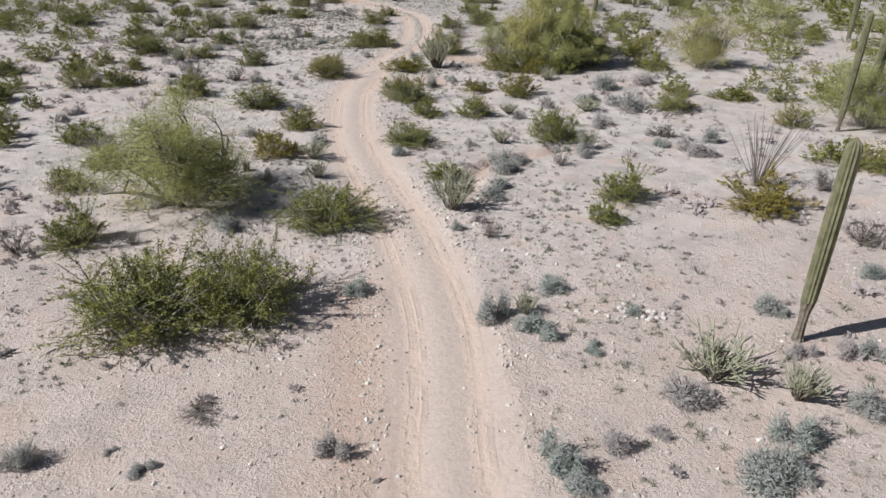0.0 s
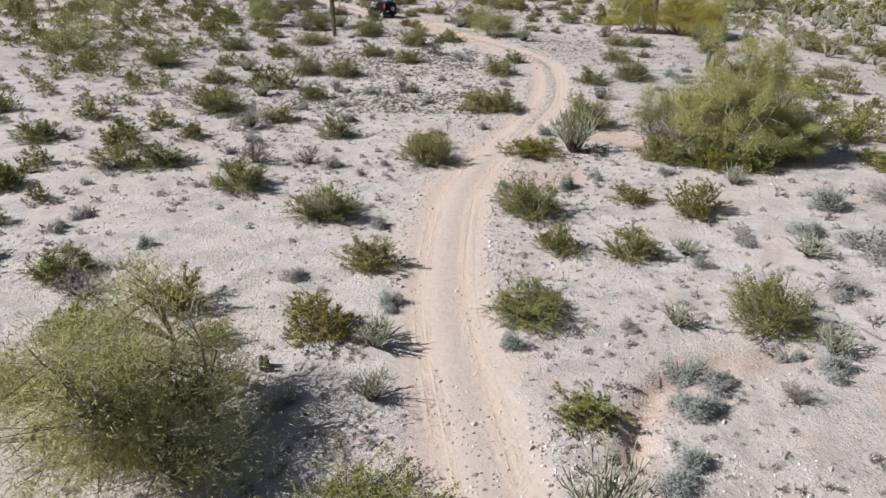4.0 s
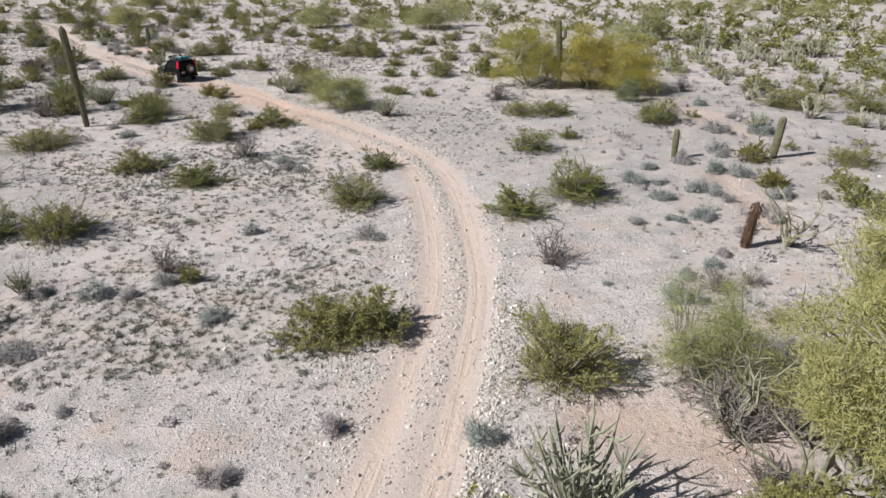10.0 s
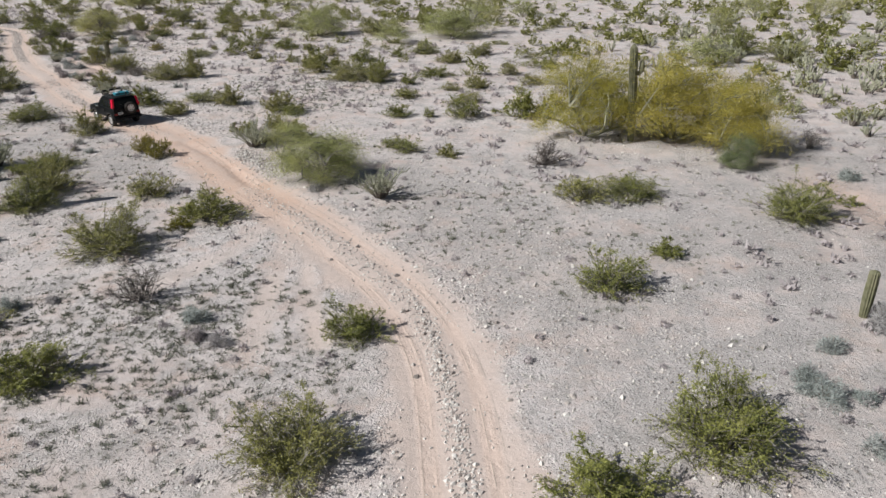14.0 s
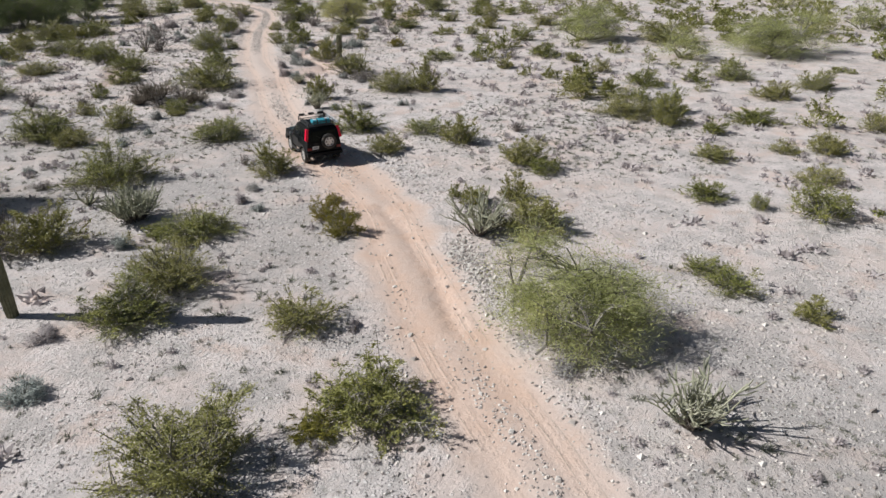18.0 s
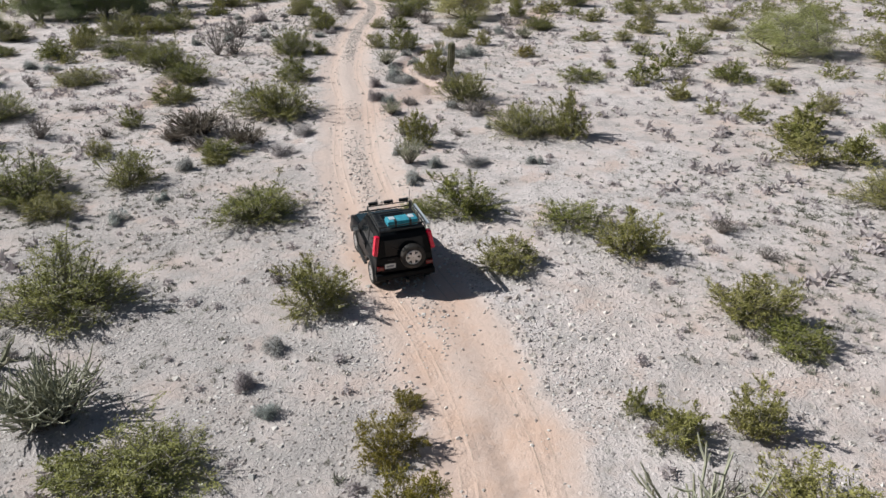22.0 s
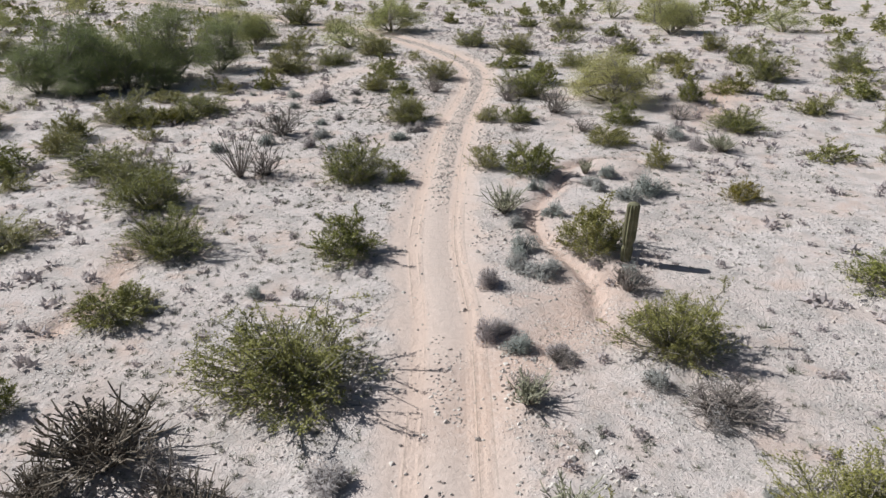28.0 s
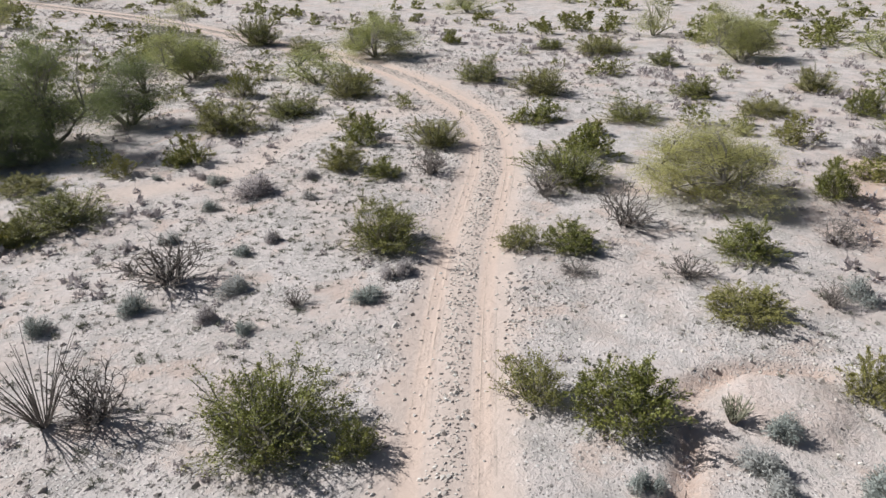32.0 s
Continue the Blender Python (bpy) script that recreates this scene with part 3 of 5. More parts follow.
def shapes(name, grow, parts, seeds):
    """Meshes of several grown plants: lists of (part name, mesh)."""
    out = []
    for s in seeds:
        got = grow(s)
        got = got if isinstance(got, tuple) else (got,)
        out.append([(pn, g.mesh(name + "_" + pn, mat)) for g, (pn, mat) in zip(got, parts)])
    return out


def bigger(fn, **kw):
    return lambda s: fn(s, **kw)


HUGE_CREOSOTES = shapes("huge_creosote", bigger(grow_creosote, leaves=20000, stems=90, leaf_len=0.019, litter=60, broad=0.45), (("stem_tangle", BARK), ("foliage", CREOSOTE)), range(121, 124))
BIG_CREOSOTES = shapes("big_creosote", bigger(grow_creosote, leaves=10800, stems=56, leaf_len=0.030, litter=50, broad=0.42), (("stem_tangle", BARK), ("foliage", CREOSOTE)), range(111, 117))
CREOSOTES = shapes("creosote", grow_creosote, (("stem_tangle", BARK), ("foliage", CREOSOTE)), range(11, 18))
SPARSE = shapes("sparse_creosote", bigger(grow_creosote, leaves=5200, stems=52, leaf_len=0.034, openness=1.7, broad=0.42), (("stem_tangle", BARK), ("foliage", CREOSOTE)), range(21, 24))
YELLOWS = shapes("yellow_creosote", bigger(grow_creosote, leaves=8000, stems=44, leaf_len=0.034, broad=0.42), (("stem_tangle", BARK), ("foliage", YELLOW)), range(31, 34))
BURSAGES = shapes("bursage", grow_bursage, (("stem_tangle", BARK), ("foliage", BURSAGE)), range(41, 46))
DEADS = shapes("dead", grow_dead, (("branch_tangle", DEAD),), range(51, 55))
CHOLLAS = shapes("cholla", grow_cholla, (("woody_base", CHOLLA_OLD), ("crown", CHOLLA)), range(61, 64))
DENSE = shapes("dense_cholla", bigger(grow_cholla, stems=120, thick=0.0095, dense=True), (("woody_base", CHOLLA_OLD), ("crown", CHOLLA)), range(71, 73))
BROWN_DENSE = shapes("brown_cholla", bigger(grow_cholla, stems=120, thick=0.0085, dense=True), (("woody_base", CHOLLA_OLD), ("crown", CHOLLA_BROWN)), range(73, 75))
FAR_PALOS = shapes("far_palo_verde", bigger(grow_palo_verde, twigs=4000, masses=60, width=0.012), (("trunk", PALE_BARK), ("crown", PALO)), range(86, 89))
PALOS = shapes("palo_verde", grow_palo_verde, (("trunk", BARK), ("crown", PALO)), range(81, 85))
THICKET_PALOS = shapes("thicket_palo_verde", bigger(grow_palo_verde, twigs=42000, masses=66, width=0.0042, tuft=(0.022, 0.062)), (("trunk", PALE_BARK), ("crown", PALO)), range(281, 284))
GOLD_PALOS = shapes("golden_palo_verde", grow_palo_verde, (("trunk", PALE_BARK), ("crown", GOLD_PALO)), range(181, 183))
DARK_PALOS = shapes("ironwood", grow_palo_verde, (("trunk", BARK), ("crown", DARK_PALO)), range(185, 187))
grown = random.Random(5)
PLACED = []


def set_out(name, kinds, x, y, w, h, label, category, group, sink=0.02):
    at = new(name)
    PLACED.append((x, y, w * 0.5))
    at.matrix_basis = Matrix.Translation((x, y, gz(x, y) - sink)) @ Matrix.Rotation(grown.uniform(0, 6.28), 4, "Z") @ Matrix.Diagonal((w, w, h, 1))
    for pn, me in grown.choice(kinds):
        mesh_part(pn, me, at)
    return tagged(at, label, category, group)


def size_word(w, small, large):
    return "small " if w < small else "large " if w > large else ""


def creosote(x, y, w, h):
    thin = grown.random() < 0.25
    set_out("creosote_bush", HUGE_CREOSOTES if w > 2.7 else SPARSE if thin else BIG_CREOSOTES if w > 1.6 else CREOSOTES, x, y, w * 1.26, h * 1.16,
            size_word(w, 1.1, 2.6) + ("open sparse olive-green" if thin else "dense olive-green") + " desert bush standing on pale sand", "bush", "creosote bushes")


def yellow_creosote(x, y, w, h):
    set_out("creosote_bush", YELLOWS, x, y, w * 1.18, h * 1.14, size_word(w, 1.1, 2.6) + "yellowish green desert bush standing on pale sand", "bush", "creosote bushes")


def bursage(x, y, w, h):
    set_out("bursage_shrub", BURSAGES, x, y, w * 1.2, h * 1.15, size_word(w, 0.5, 1.1) + "rounded grey-green low shrub on sandy soil", "shrub", "grey shrubs")


def dead_shrub(x, y, w, h):
    set_out("dead_shrub", DEADS, x, y, w * 1.14, h * 1.1, size_word(w, 0.6, 1.5) + "leafless grey-brown dead shrub on sandy soil", "shrub", "dead shrubs")


def cholla(x, y, w, h):
    set_out("cholla_cactus", CHOLLAS, x, y, w, h, "pale antler-like cholla cactus with thin jointed stems", "cactus", "cholla cacti")


def dense_cholla(x, y, w, h):
    set_out("cholla_cactus", DENSE, x, y, w, h, "wide dense cholla cactus with crowded upright grey-green stems", "cactus", "cholla cacti")


def brown_cholla(x, y, w, h):
    set_out("cholla_cactus", BROWN_DENSE, x, y, w, h, "wide dark brown cholla cactus with crowded thin upright stems", "cactus", "cholla cacti")


def palo_verde(x, y, w, h, forms=PALOS):
    set_out("palo_verde_tree", forms, x, y, w * 1.2, h * 1.08, "spreading yellow-green palo verde tree with hazy thin twigs", "tree", "palo verde trees")


def golden_palo_verde(x, y, w, h):
    set_out("palo_verde_tree", GOLD_PALOS, x, y, w * 1.1, h * 1.05, "broad golden-yellow palo verde tree with hazy thin twigs", "tree", "palo verde trees")


def dark_tree(x, y, w, h):
    set_out("ironwood_tree", DARK_PALOS, x, y, w, h, "large dark green desert tree with a broad dense crown", "tree", "dark trees")


def ocotillo(x, y, w, h):
    rng = random.Random(int(x * 10))
    at = tagged(new("ocotillo"), "bare grey ocotillo with long thin wands fanning upward", "shrub", "ocotillos")
    at.matrix_basis = Matrix.Translation((x, y, gz(x, y)))
    for _ in range(36):
        a, s = rng.uniform(0, 6.28), rng.random() ** 0.6
        top = Vector((math.cos(a) * s * w * 0.8, math.sin(a) * s * w * 0.8, h * rng.uniform(0.6, 1.05)))
        mid = Vector((top.x * 0.5, top.y * 0.5, top.z * 0.5)) + rnd_dir(rng) * 0.06
        g = Geo()
        g.tube([Vector((math.cos(a) * .05, math.sin(a) * .05, -0.04)), mid, top], [0.017, 0.013, 0.006], 4)
        mesh_part("wand", g.mesh("wand", DEAD), at)


def ribbed(g, pts, radii, ribs=13):
    """A fluted column along pts."""
    n, base = ribs * 2, len(g.v)
    for p, r in zip(pts, radii):
        for k in range(n):
            s, rr = 2 * math.pi * k / n, r * (1.0 if k % 2 else 0.83)
            g.v.append(Vector((p.x + math.cos(s) * rr, p.y + math.sin(s) * rr, p.z)))
    for i in range(len(pts) - 1):
        for k in range(n):
            q = base + i * n
            g.f.append((q + k, q + (k + 1) % n, q + n + (k + 1) % n, q + n + k))
    g.f.append(tuple(base + (len(pts) - 1) * n + k for k in range(n)))


def saguaro(x, y, h, r, lean=(0, 0), old_base=0.0, arms=(), waist=0.0, label="tall ribbed green saguaro cactus standing on sandy soil"):
    at = tagged(new("saguaro_cactus"), label, "cactus", "saguaro cacti")
    at.matrix_basis = Matrix.Translation((x, y, gz(x, y)))
    steps = 26
    prof = lambda t: r * (0.78 + 0.3 * math.sin(min(1, t * 1.25) * 2.2)) * (1.0 if t < 0.93 else math.sqrt(max(0.02, 1 - ((t - 0.93) / 0.0705) ** 2)))
    spot = lambda t: Vector((lean[0] * t ** 1.15, lean[1] * t ** 1.15, h * t - 0.05))
    cut = old_base / h
    ts = [cut + (1 - cut) * (k / steps) ** 0.85 for k in range(steps + 1)]
    g = Geo()
    ribbed(g, [spot(t) for t in ts], [prof(t) * (1 - 0.3 * math.exp(-((t - waist) / 0.035) ** 2) if waist else 1.0) for t in ts])
    mesh_part("stem", g.mesh("saguaro_stem", SAGUARO), at)
    if old_base:
        g = Geo()
        ribbed(g, [spot(cut * k / 4) for k in range(5)], [prof(cut * k / 4) * v for k, v in enumerate((1.1, 0.78, 0.68, 0.74, 1.0))], 9)
        mesh_part("corky_base", g.mesh("saguaro_base", SAGUARO_OLD), at, "dark corky weathered base")
    for dx, dy, z0, ah in arms:
        g = Geo()
        c = spot(z0 / h)
        el = [c, c + Vector((dx * 0.7, dy * 0.7, 0.02)), c + Vector((dx, dy, 0.15)), c + Vector((dx * 1.02, dy * 1.02, ah * 0.7)), c + Vector((dx, dy, ah))]
        g.tube(el, [r * 0.5, r * 0.62, r * 0.68, r * 0.66, r * 0.25], 14, True)
        mesh_part("arm", g.mesh("saguaro_arm", SAGUARO), at)


def hedgehog_cactus(x, y, w, h):
    rng = random.Random(3)
    at = tagged(new("hedgehog_cactus"), "cluster of short ribbed cactus stems on sandy soil", "cactus")
    at.matrix_basis = Matrix.Translation((x, y, gz(x, y)))
    for k in range(6):
        a, s = k * 1.05, rng.uniform(0.12, 0.4) * w
        hh, rr = h * rng.uniform(0.6, 1.0), w * 0.13
        g = Geo()
        o = Vector((math.cos(a) * s, math.sin(a) * s, 0))
        ribbed(g, [o + Vector((0, 0, hh * t - 0.02)) for t in (0, .4, .75, .92, 1)], [rr * v for v in (.8, 1, .95, .6, .15)], 9)
        mesh_part("stem", g.mesh("hedgehog_stem", SAGUARO_OLD), at)


def bare_snag(x, y, w, h):
    rng = random.Random(int(x * 7))
    at = tagged(new("dead_tree"), "bleached leafless dead tree with crooked branches", "tree")
    at.matrix_basis = Matrix.Translation((x, y, gz(x, y)))
    for k in range(7):
        g = Geo()
        a = rng.uniform(0, 6.28)
        pts = [Vector((0, 0, -0.05))]
        d = Vector((math.cos(a) * 0.5 * w / h, math.sin(a) * 0.5 * w / h, 1)).normalized()
        for _ in range(5):
            d = (d + rnd_dir(rng, 0.1) * 0.5).normalized()
            pts.append(pts[-1] + d * h * 0.22)
        g.tube(pts, [0.075, 0.06, 0.05, 0.035, 0.025, 0.01], 5)
        for j in (2, 3, 4):
            e = (d + rnd_dir(rng)).normalized()
            g.tube([pts[j], pts[j] + e * h * 0.12, pts[j] + (e + rnd_dir(rng) * .4) * h * 0.24], [0.03, 0.02, 0.007], 4)
        mesh_part("branch", g.mesh("snag_branch", PALE_BARK), at)


def brown_stump(x, y, w, h):
    rng = random.Random(9)
    at = tagged(new("dead_cactus"), "rusty brown dead cactus trunk hung with dry shreds", "cactus")
    at.matrix_basis = Matrix.Translation((x, y, gz(x, y)))
    core, shag = Geo(), Geo()
    ribbed(core, [Vector((0.05 * k, 0, h * k / 5 - 0.05)) for k in range(6)], [w * v for v in (.22, .24, .24, .22, .18, .08)], 8)
    for _ in range(420):
        a, z = rng.uniform(0, 6.28), rng.uniform(0.1, 0.98)
        p = Vector((math.cos(a) * w * .22 + 0.25 * z, math.sin(a) * w * .22, h * z))
        d = (Vector((math.cos(a) * 0.3, math.sin(a) * 0.3, -1)) + rnd_dir(rng) * 0.4).normalized()
        shag.leaf(p, d, d.cross(rnd_dir(rng)).normalized(), rng.uniform(0.1, 0.25), 0.03)
    mesh_part("trunk", core.mesh("dead_trunk", BROWN), at)
    mesh_part("dry_skin", shag.mesh("dead_skin", BROWN), at)


def rock_pile(x, y, w):
    rng = random.Random(12)
    at = tagged(new("rock_pile"), "flat scatter of white and grey stones on sand", "rocks")
    at.matrix_basis = Matrix.Translation((x, y, gz(x, y)))
    for _ in range(46):
        bm = bmesh.new()
        bmesh.ops.create_icosphere(bm, subdivisions=1, radius=rng.uniform(0.04, 0.095))
        for v in bm.verts:
            v.co = Vector((v.co.x * 1.2, v.co.y, v.co.z * 0.7)) * rng.uniform(0.8, 1.2)
        bmesh.ops.rotate(bm, verts=bm.verts, matrix=Matrix.Rotation(rng.uniform(0, 6.28), 3, "Z"))
        bmesh.ops.translate(bm, verts=bm.verts, vec=(rng.gauss(0, w * 0.3), rng.gauss(0, w * 0.2), 0.03))
        part("stone", bm, STONE_PALE if rng.random() < 0.7 else STONE_DARK, at)


# saguaros
saguaro(11.15, -4.4, 5.8, 0.205, (0.15, 0.1), 1.3, label="tall leaning saguaro cactus with a dark corky base")
saguaro(25.5, 13.4, 6.2, 0.17, (0.1, 0.0), 0.8)
saguaro(28.5, 15.5, 6.6, 0.18, (0.5, 0.2), 0.0, ((0.5, 0.2, 2.6, 1.8),))
saguaro(-11.95, 70.2, 6.4, 0.22, (-0.25, 0.0), 0.0)
saguaro(21.6, 55.0, 1.7, 0.16, (0.0, 0.0), label="short ribbed young saguaro cactus among grey shrubs")
saguaro(26.9, 53.9, 2.3, 0.2, (0.2, 0.0), label="short ribbed young saguaro cactus among grey shrubs")
saguaro(22.4, 75.0, 5.5, 0.22, (-0.35, 0.0), 0.0, ((0.42, -0.1, 3.9, 0.75),), label="saguaro cactus with one arm inside a yellow-green tree")
saguaro(-14.85, 110.1, 2.2, 0.21, (0.1, 0.0), waist=0.3, label="short stout ribbed saguaro cactus beside bushes")
saguaro(45.6, 39.2, 5.5, 0.22, (0.0, 0.0))

# planted one by one along the drive
bursage(7.8, -9.1, 0.92, 0.57)
bursage(7.4, -9.0, 1.71, 0.68)
bursage(3.5, -8.6, 1.02, 0.41)
bursage(8.7, -8.0, 1.24, 0.84)
bursage(3.2, -8.0, 1.17, 0.90)
bursage(4.6, -7.6, 0.86, 0.58)
bursage(11.1, -7.4, 1.18, 0.61)
bursage(5.7, -7.4, 0.63, 0.27)
bursage(-1.6, -7.0, 0.83, 0.67)
bursage(-5.5, -6.9, 0.63, 0.25)
cholla(9.6, -6.7, 1.21, 1.18)
bursage(-8.0, -6.4, 0.81, 0.61)
bursage(6.9, -6.4, 1.32, 0.74)
bursage(-6.3, -6.2, 0.36, 0.14)
cholla(8.0, -5.6, 2.08, 1.35)
bursage(12.6, -5.5, 0.89, 0.71)
bursage(12.0, -5.2, 0.89, 0.47)
dead_shrub(-4.6, -5.1, 1.03, 0.31)
bursage(10.8, -5.1, 0.89, 0.47)
bursage(5.4, -4.1, 0.74, 0.30)
bursage(4.1, -3.0, 1.38, 0.62)
bursage(11.4, -2.8, 1.23, 0.56)
bursage(7.2, -2.4, 0.57, 0.33)
bursage(3.1, -2.1, 1.19, 0.95)
cholla(4.1, -2.0, 0.81, 0.78)
bursage(15.9, -1.3, 1.09, 0.49)
creosote(-6.7, -1.0, 4.66, 2.19)
bursage(5.2, -0.7, 1.03, 0.54)
creosote(-4.0, -0.4, 3.42, 2.39)
bursage(-0.8, 0.0, 1.10, 0.61)
dead_shrub(17.3, 0.9, 1.58, 1.06)
dead_shrub(4.2, 3.2, 0.80, 0.72)
creosote(8.8, 3.9, 1.40, 0.87)
bursage(3.2, 4.0, 0.59, 0.47)
dead_shrub(-11.8, 4.3, 1.12, 1.01)
yellow_creosote(15.4, 4.3, 3.22, 1.42)
bursage(4.1, 4.5, 0.61, 0.48)
dead_shrub(-8.2, 4.5, 0.70, 0.55)
creosote(-10.0, 4.7, 2.08, 1.26)
bursage(-5.1, 5.2, 1.21, 0.67)
creosote(-1.7, 5.3, 3.58, 1.58)
creosote(10.3, 5.8, 2.07, 1.28)
cholla(3.3, 5.8, 1.79, 1.97)
dead_shrub(19.2, 5.9, 1.18, 1.07)
ocotillo(16.7, 6.7, 2.17, 3.24)
bursage(5.2, 6.8, 1.23, 0.49)
bursage(5.7, 7.7, 0.86, 0.62)
palo_verde(-7.0, 8.0, 6.1, 4.9)
creosote(3.6, 9.3, 1.60, 0.71)
bursage(6.4, 9.7, 1.27, 0.70)
bursage(-4.0, 9.8, 0.84, 0.67)
cholla(-1.8, 10.0, 1.04, 0.98)
dead_shrub(9.1, 10.1, 0.92, 0.66)
creosote(-11.8, 10.2, 2.04, 1.25)
bursage(7.4, 10.7, 1.33, 0.53)
bursage(16.2, 11.1, 2.14, 0.85)
bursage(6.6, 11.2, 1.24, 0.99)
hedgehog_cactus(-4.9, 11.3, 0.50, 0.48)
bursage(10.7, 11.4, 1.12, 0.69)
bursage(9.9, 12.2, 0.88, 0.63)
bursage(15.0, 12.4, 1.09, 0.44)
cholla(11.2, 12.4, 1.18, 1.13)
cholla(-2.0, 12.5, 1.48, 1.09)
creosote(-6.7, 12.5, 1.19, 0.92)
bursage(2.0, 12.6, 0.89, 0.55)
bursage(17.7, 12.7, 1.13, 0.91)
creosote(-11.0, 12.9, 1.95, 0.90)
yellow_creosote(-3.7, 13.2, 2.39, 1.48)
bursage(5.6, 13.6, 0.63, 0.39)
dead_shrub(15.7, 13.7, 1.34, 0.84)
cholla(7.2, 13.9, 1.26, 0.84)
creosote(10.1, 13.9, 2.76, 1.80)
palo_verde(27.8, 14.1, 4.56, 4.16)
creosote(2.7, 14.4, 2.82, 0.98)
yellow_creosote(-8.4, 14.5, 2.24, 1.30)
bursage(-1.7, 14.7, 0.99, 0.51)
creosote(23.7, 14.7, 2.12, 1.33)
dead_shrub(-11.9, 15.3, 2.19, 0.74)
bursage(13.2, 15.9, 1.38, 0.67)
creosote(-13.2, 16.5, 2.28, 1.09)
bursage(-5.2, 16.6, 0.90, 0.51)
creosote(-2.7, 17.6, 2.01, 1.30)
bursage(9.2, 18.0, 0.85, 0.45)
creosote(18.6, 18.3, 2.45, 1.16)
bursage(16.7, 18.5, 1.13, 0.55)
creosote(6.9, 18.7, 1.91, 1.30)
bursage(-11.2, 18.9, 0.69, 0.52)
cholla(13.6, 18.9, 1.93, 0.77)
cholla(8.9, 19.1, 1.37, 0.75)
creosote(4.2, 19.2, 1.66, 1.17)
bursage(15.9, 19.2, 2.28, 1.10)
bursage(11.5, 20.0, 1.22, 0.49)
bursage(-15.2, 20.3, 1.04, 0.49)
bursage(14.3, 20.9, 1.46, 0.58)
bursage(-2.6, 21.1, 0.94, 0.59)
bursage(-14.8, 21.5, 1.08, 0.43)
creosote(-5.0, 22.1, 2.96, 1.41)
creosote(3.7, 22.8, 2.89, 1.77)
yellow_creosote(10.5, 22.8, 2.36, 1.70)
bursage(16.5, 23.8, 2.10, 1.09)
yellow_creosote(8.1, 24.1, 1.82, 0.82)
bursage(19.7, 24.8, 1.90, 0.76)
bursage(3.1, 25.2, 0.67, 0.44)
creosote(-9.4, 25.3, 2.69, 1.45)
bursage(-16.5, 25.4, 0.74, 0.30)
bursage(2.7, 25.7, 0.69, 0.45)
bursage(5.5, 26.0, 1.09, 0.87)
cholla(13.5, 26.6, 1.3, 1.0)
bursage(7.1, 27.3, 0.99, 0.40)
bursage(-4.2, 27.3, 0.65, 0.31)
creosote(-16.2, 27.8, 2.33, 1.31)
bursage(10.6, 28.0, 1.03, 0.41)
bursage(-10.9, 28.0, 0.66, 0.41)
creosote(-14.2, 28.4, 2.63, 1.01)
bursage(-5.8, 28.5, 1.18, 0.59)
bursage(-3.2, 28.8, 0.52, 0.37)
dead_shrub(-6.9, 28.9, 1.54, 1.07)
dead_shrub(-9.6, 28.9, 1.87, 1.39)
creosote(-1.0, 29.3, 2.74, 1.70)
creosote(13.1, 29.8, 2.35, 1.37)
palo_verde(26.2, 29.8, 4.6, 4.4)
bursage(-11.3, 30.3, 0.82, 0.44)
creosote(10.9, 30.4, 2.11, 1.48)
yellow_creosote(4.4, 30.9, 3.08, 1.13)
bursage(7.9, 31.0, 1.08, 0.67)
cholla(6.8, 31.5, 2.68, 2.71)
creosote(-1.0, 31.7, 2.83, 0.90)
palo_verde(13.6, 31.8, 4.6, 6.3, THICKET_PALOS)
palo_verde(15.9, 30.6, 4.8, 6.0, THICKET_PALOS)
creosote(11.6, 29.6, 1.9, 1.3)
yellow_creosote(13.2, 28.9, 1.9, 1.5)
creosote(15.0, 28.6, 2.2, 1.4)
dead_shrub(11.6, 33.2, 2.0, 1.1)
creosote(-22.4, 32.3, 2.63, 1.21)
bursage(-10.6, 32.4, 0.98, 0.46)
bursage(-1.6, 33.0, 0.82, 0.51)
creosote(-14.3, 33.2, 1.60, 1.02)
creosote(-6.3, 33.8, 2.02, 1.21)
bursage(-0.6, 34.3, 0.89, 0.37)
bursage(5.5, 34.4, 0.94, 0.68)
dead_shrub(-0.9, 34.5, 0.45, 0.41)
dead_shrub(12.0, 34.6, 2.46, 1.01)
cholla(-11.6, 35.3, 1.94, 1.47)
bursage(2.0, 35.6, 0.81, 0.55)
palo_verde(12.3, 35.8, 2.99, 2.90)
creosote(8.4, 36.8, 3.25, 1.96)
creosote(-10.4, 37.0, 2.48, 0.92)
bursage(-6.1, 37.0, 1.20, 0.72)
bursage(-4.7, 37.7, 0.51, 0.27)
creosote(2.1, 40.1, 2.5, 1.5)
creosote(3.6, 40.0, 2.3, 1.5)
creosote(-14.6, 39.0, 3.55, 1.60)
bursage(-9.4, 39.9, 1.01, 0.52)
bursage(13.8, 40.0, 1.34, 0.64)
dead_shrub(15.4, 40.5, 1.67, 0.84)
dead_shrub(16.7, 40.6, 0.92, 0.58)
bursage(-6.9, 41.1, 1.14, 0.45)
bursage(14.8, 41.5, 0.81, 0.42)
bursage(11.8, 41.6, 0.40, 0.20)
bursage(-1.3, 41.8, 1.21, 0.48)
bursage(16.2, 42.1, 0.85, 0.44)
bursage(17.2, 42.9, 0.75, 0.42)
creosote(-9.3, 43.1, 2.18, 1.11)
bare_snag(20.0, 43.2, 2.17, 2.41)
cholla(-12.9, 43.4, 1.92, 1.37)
brown_stump(18.4, 43.5, 0.75, 1.90)
dead_shrub(10.5, 43.6, 1.84, 1.29)
bursage(-4.3, 44.2, 0.86, 0.36)
bursage(-5.5, 44.4, 1.29, 0.58)
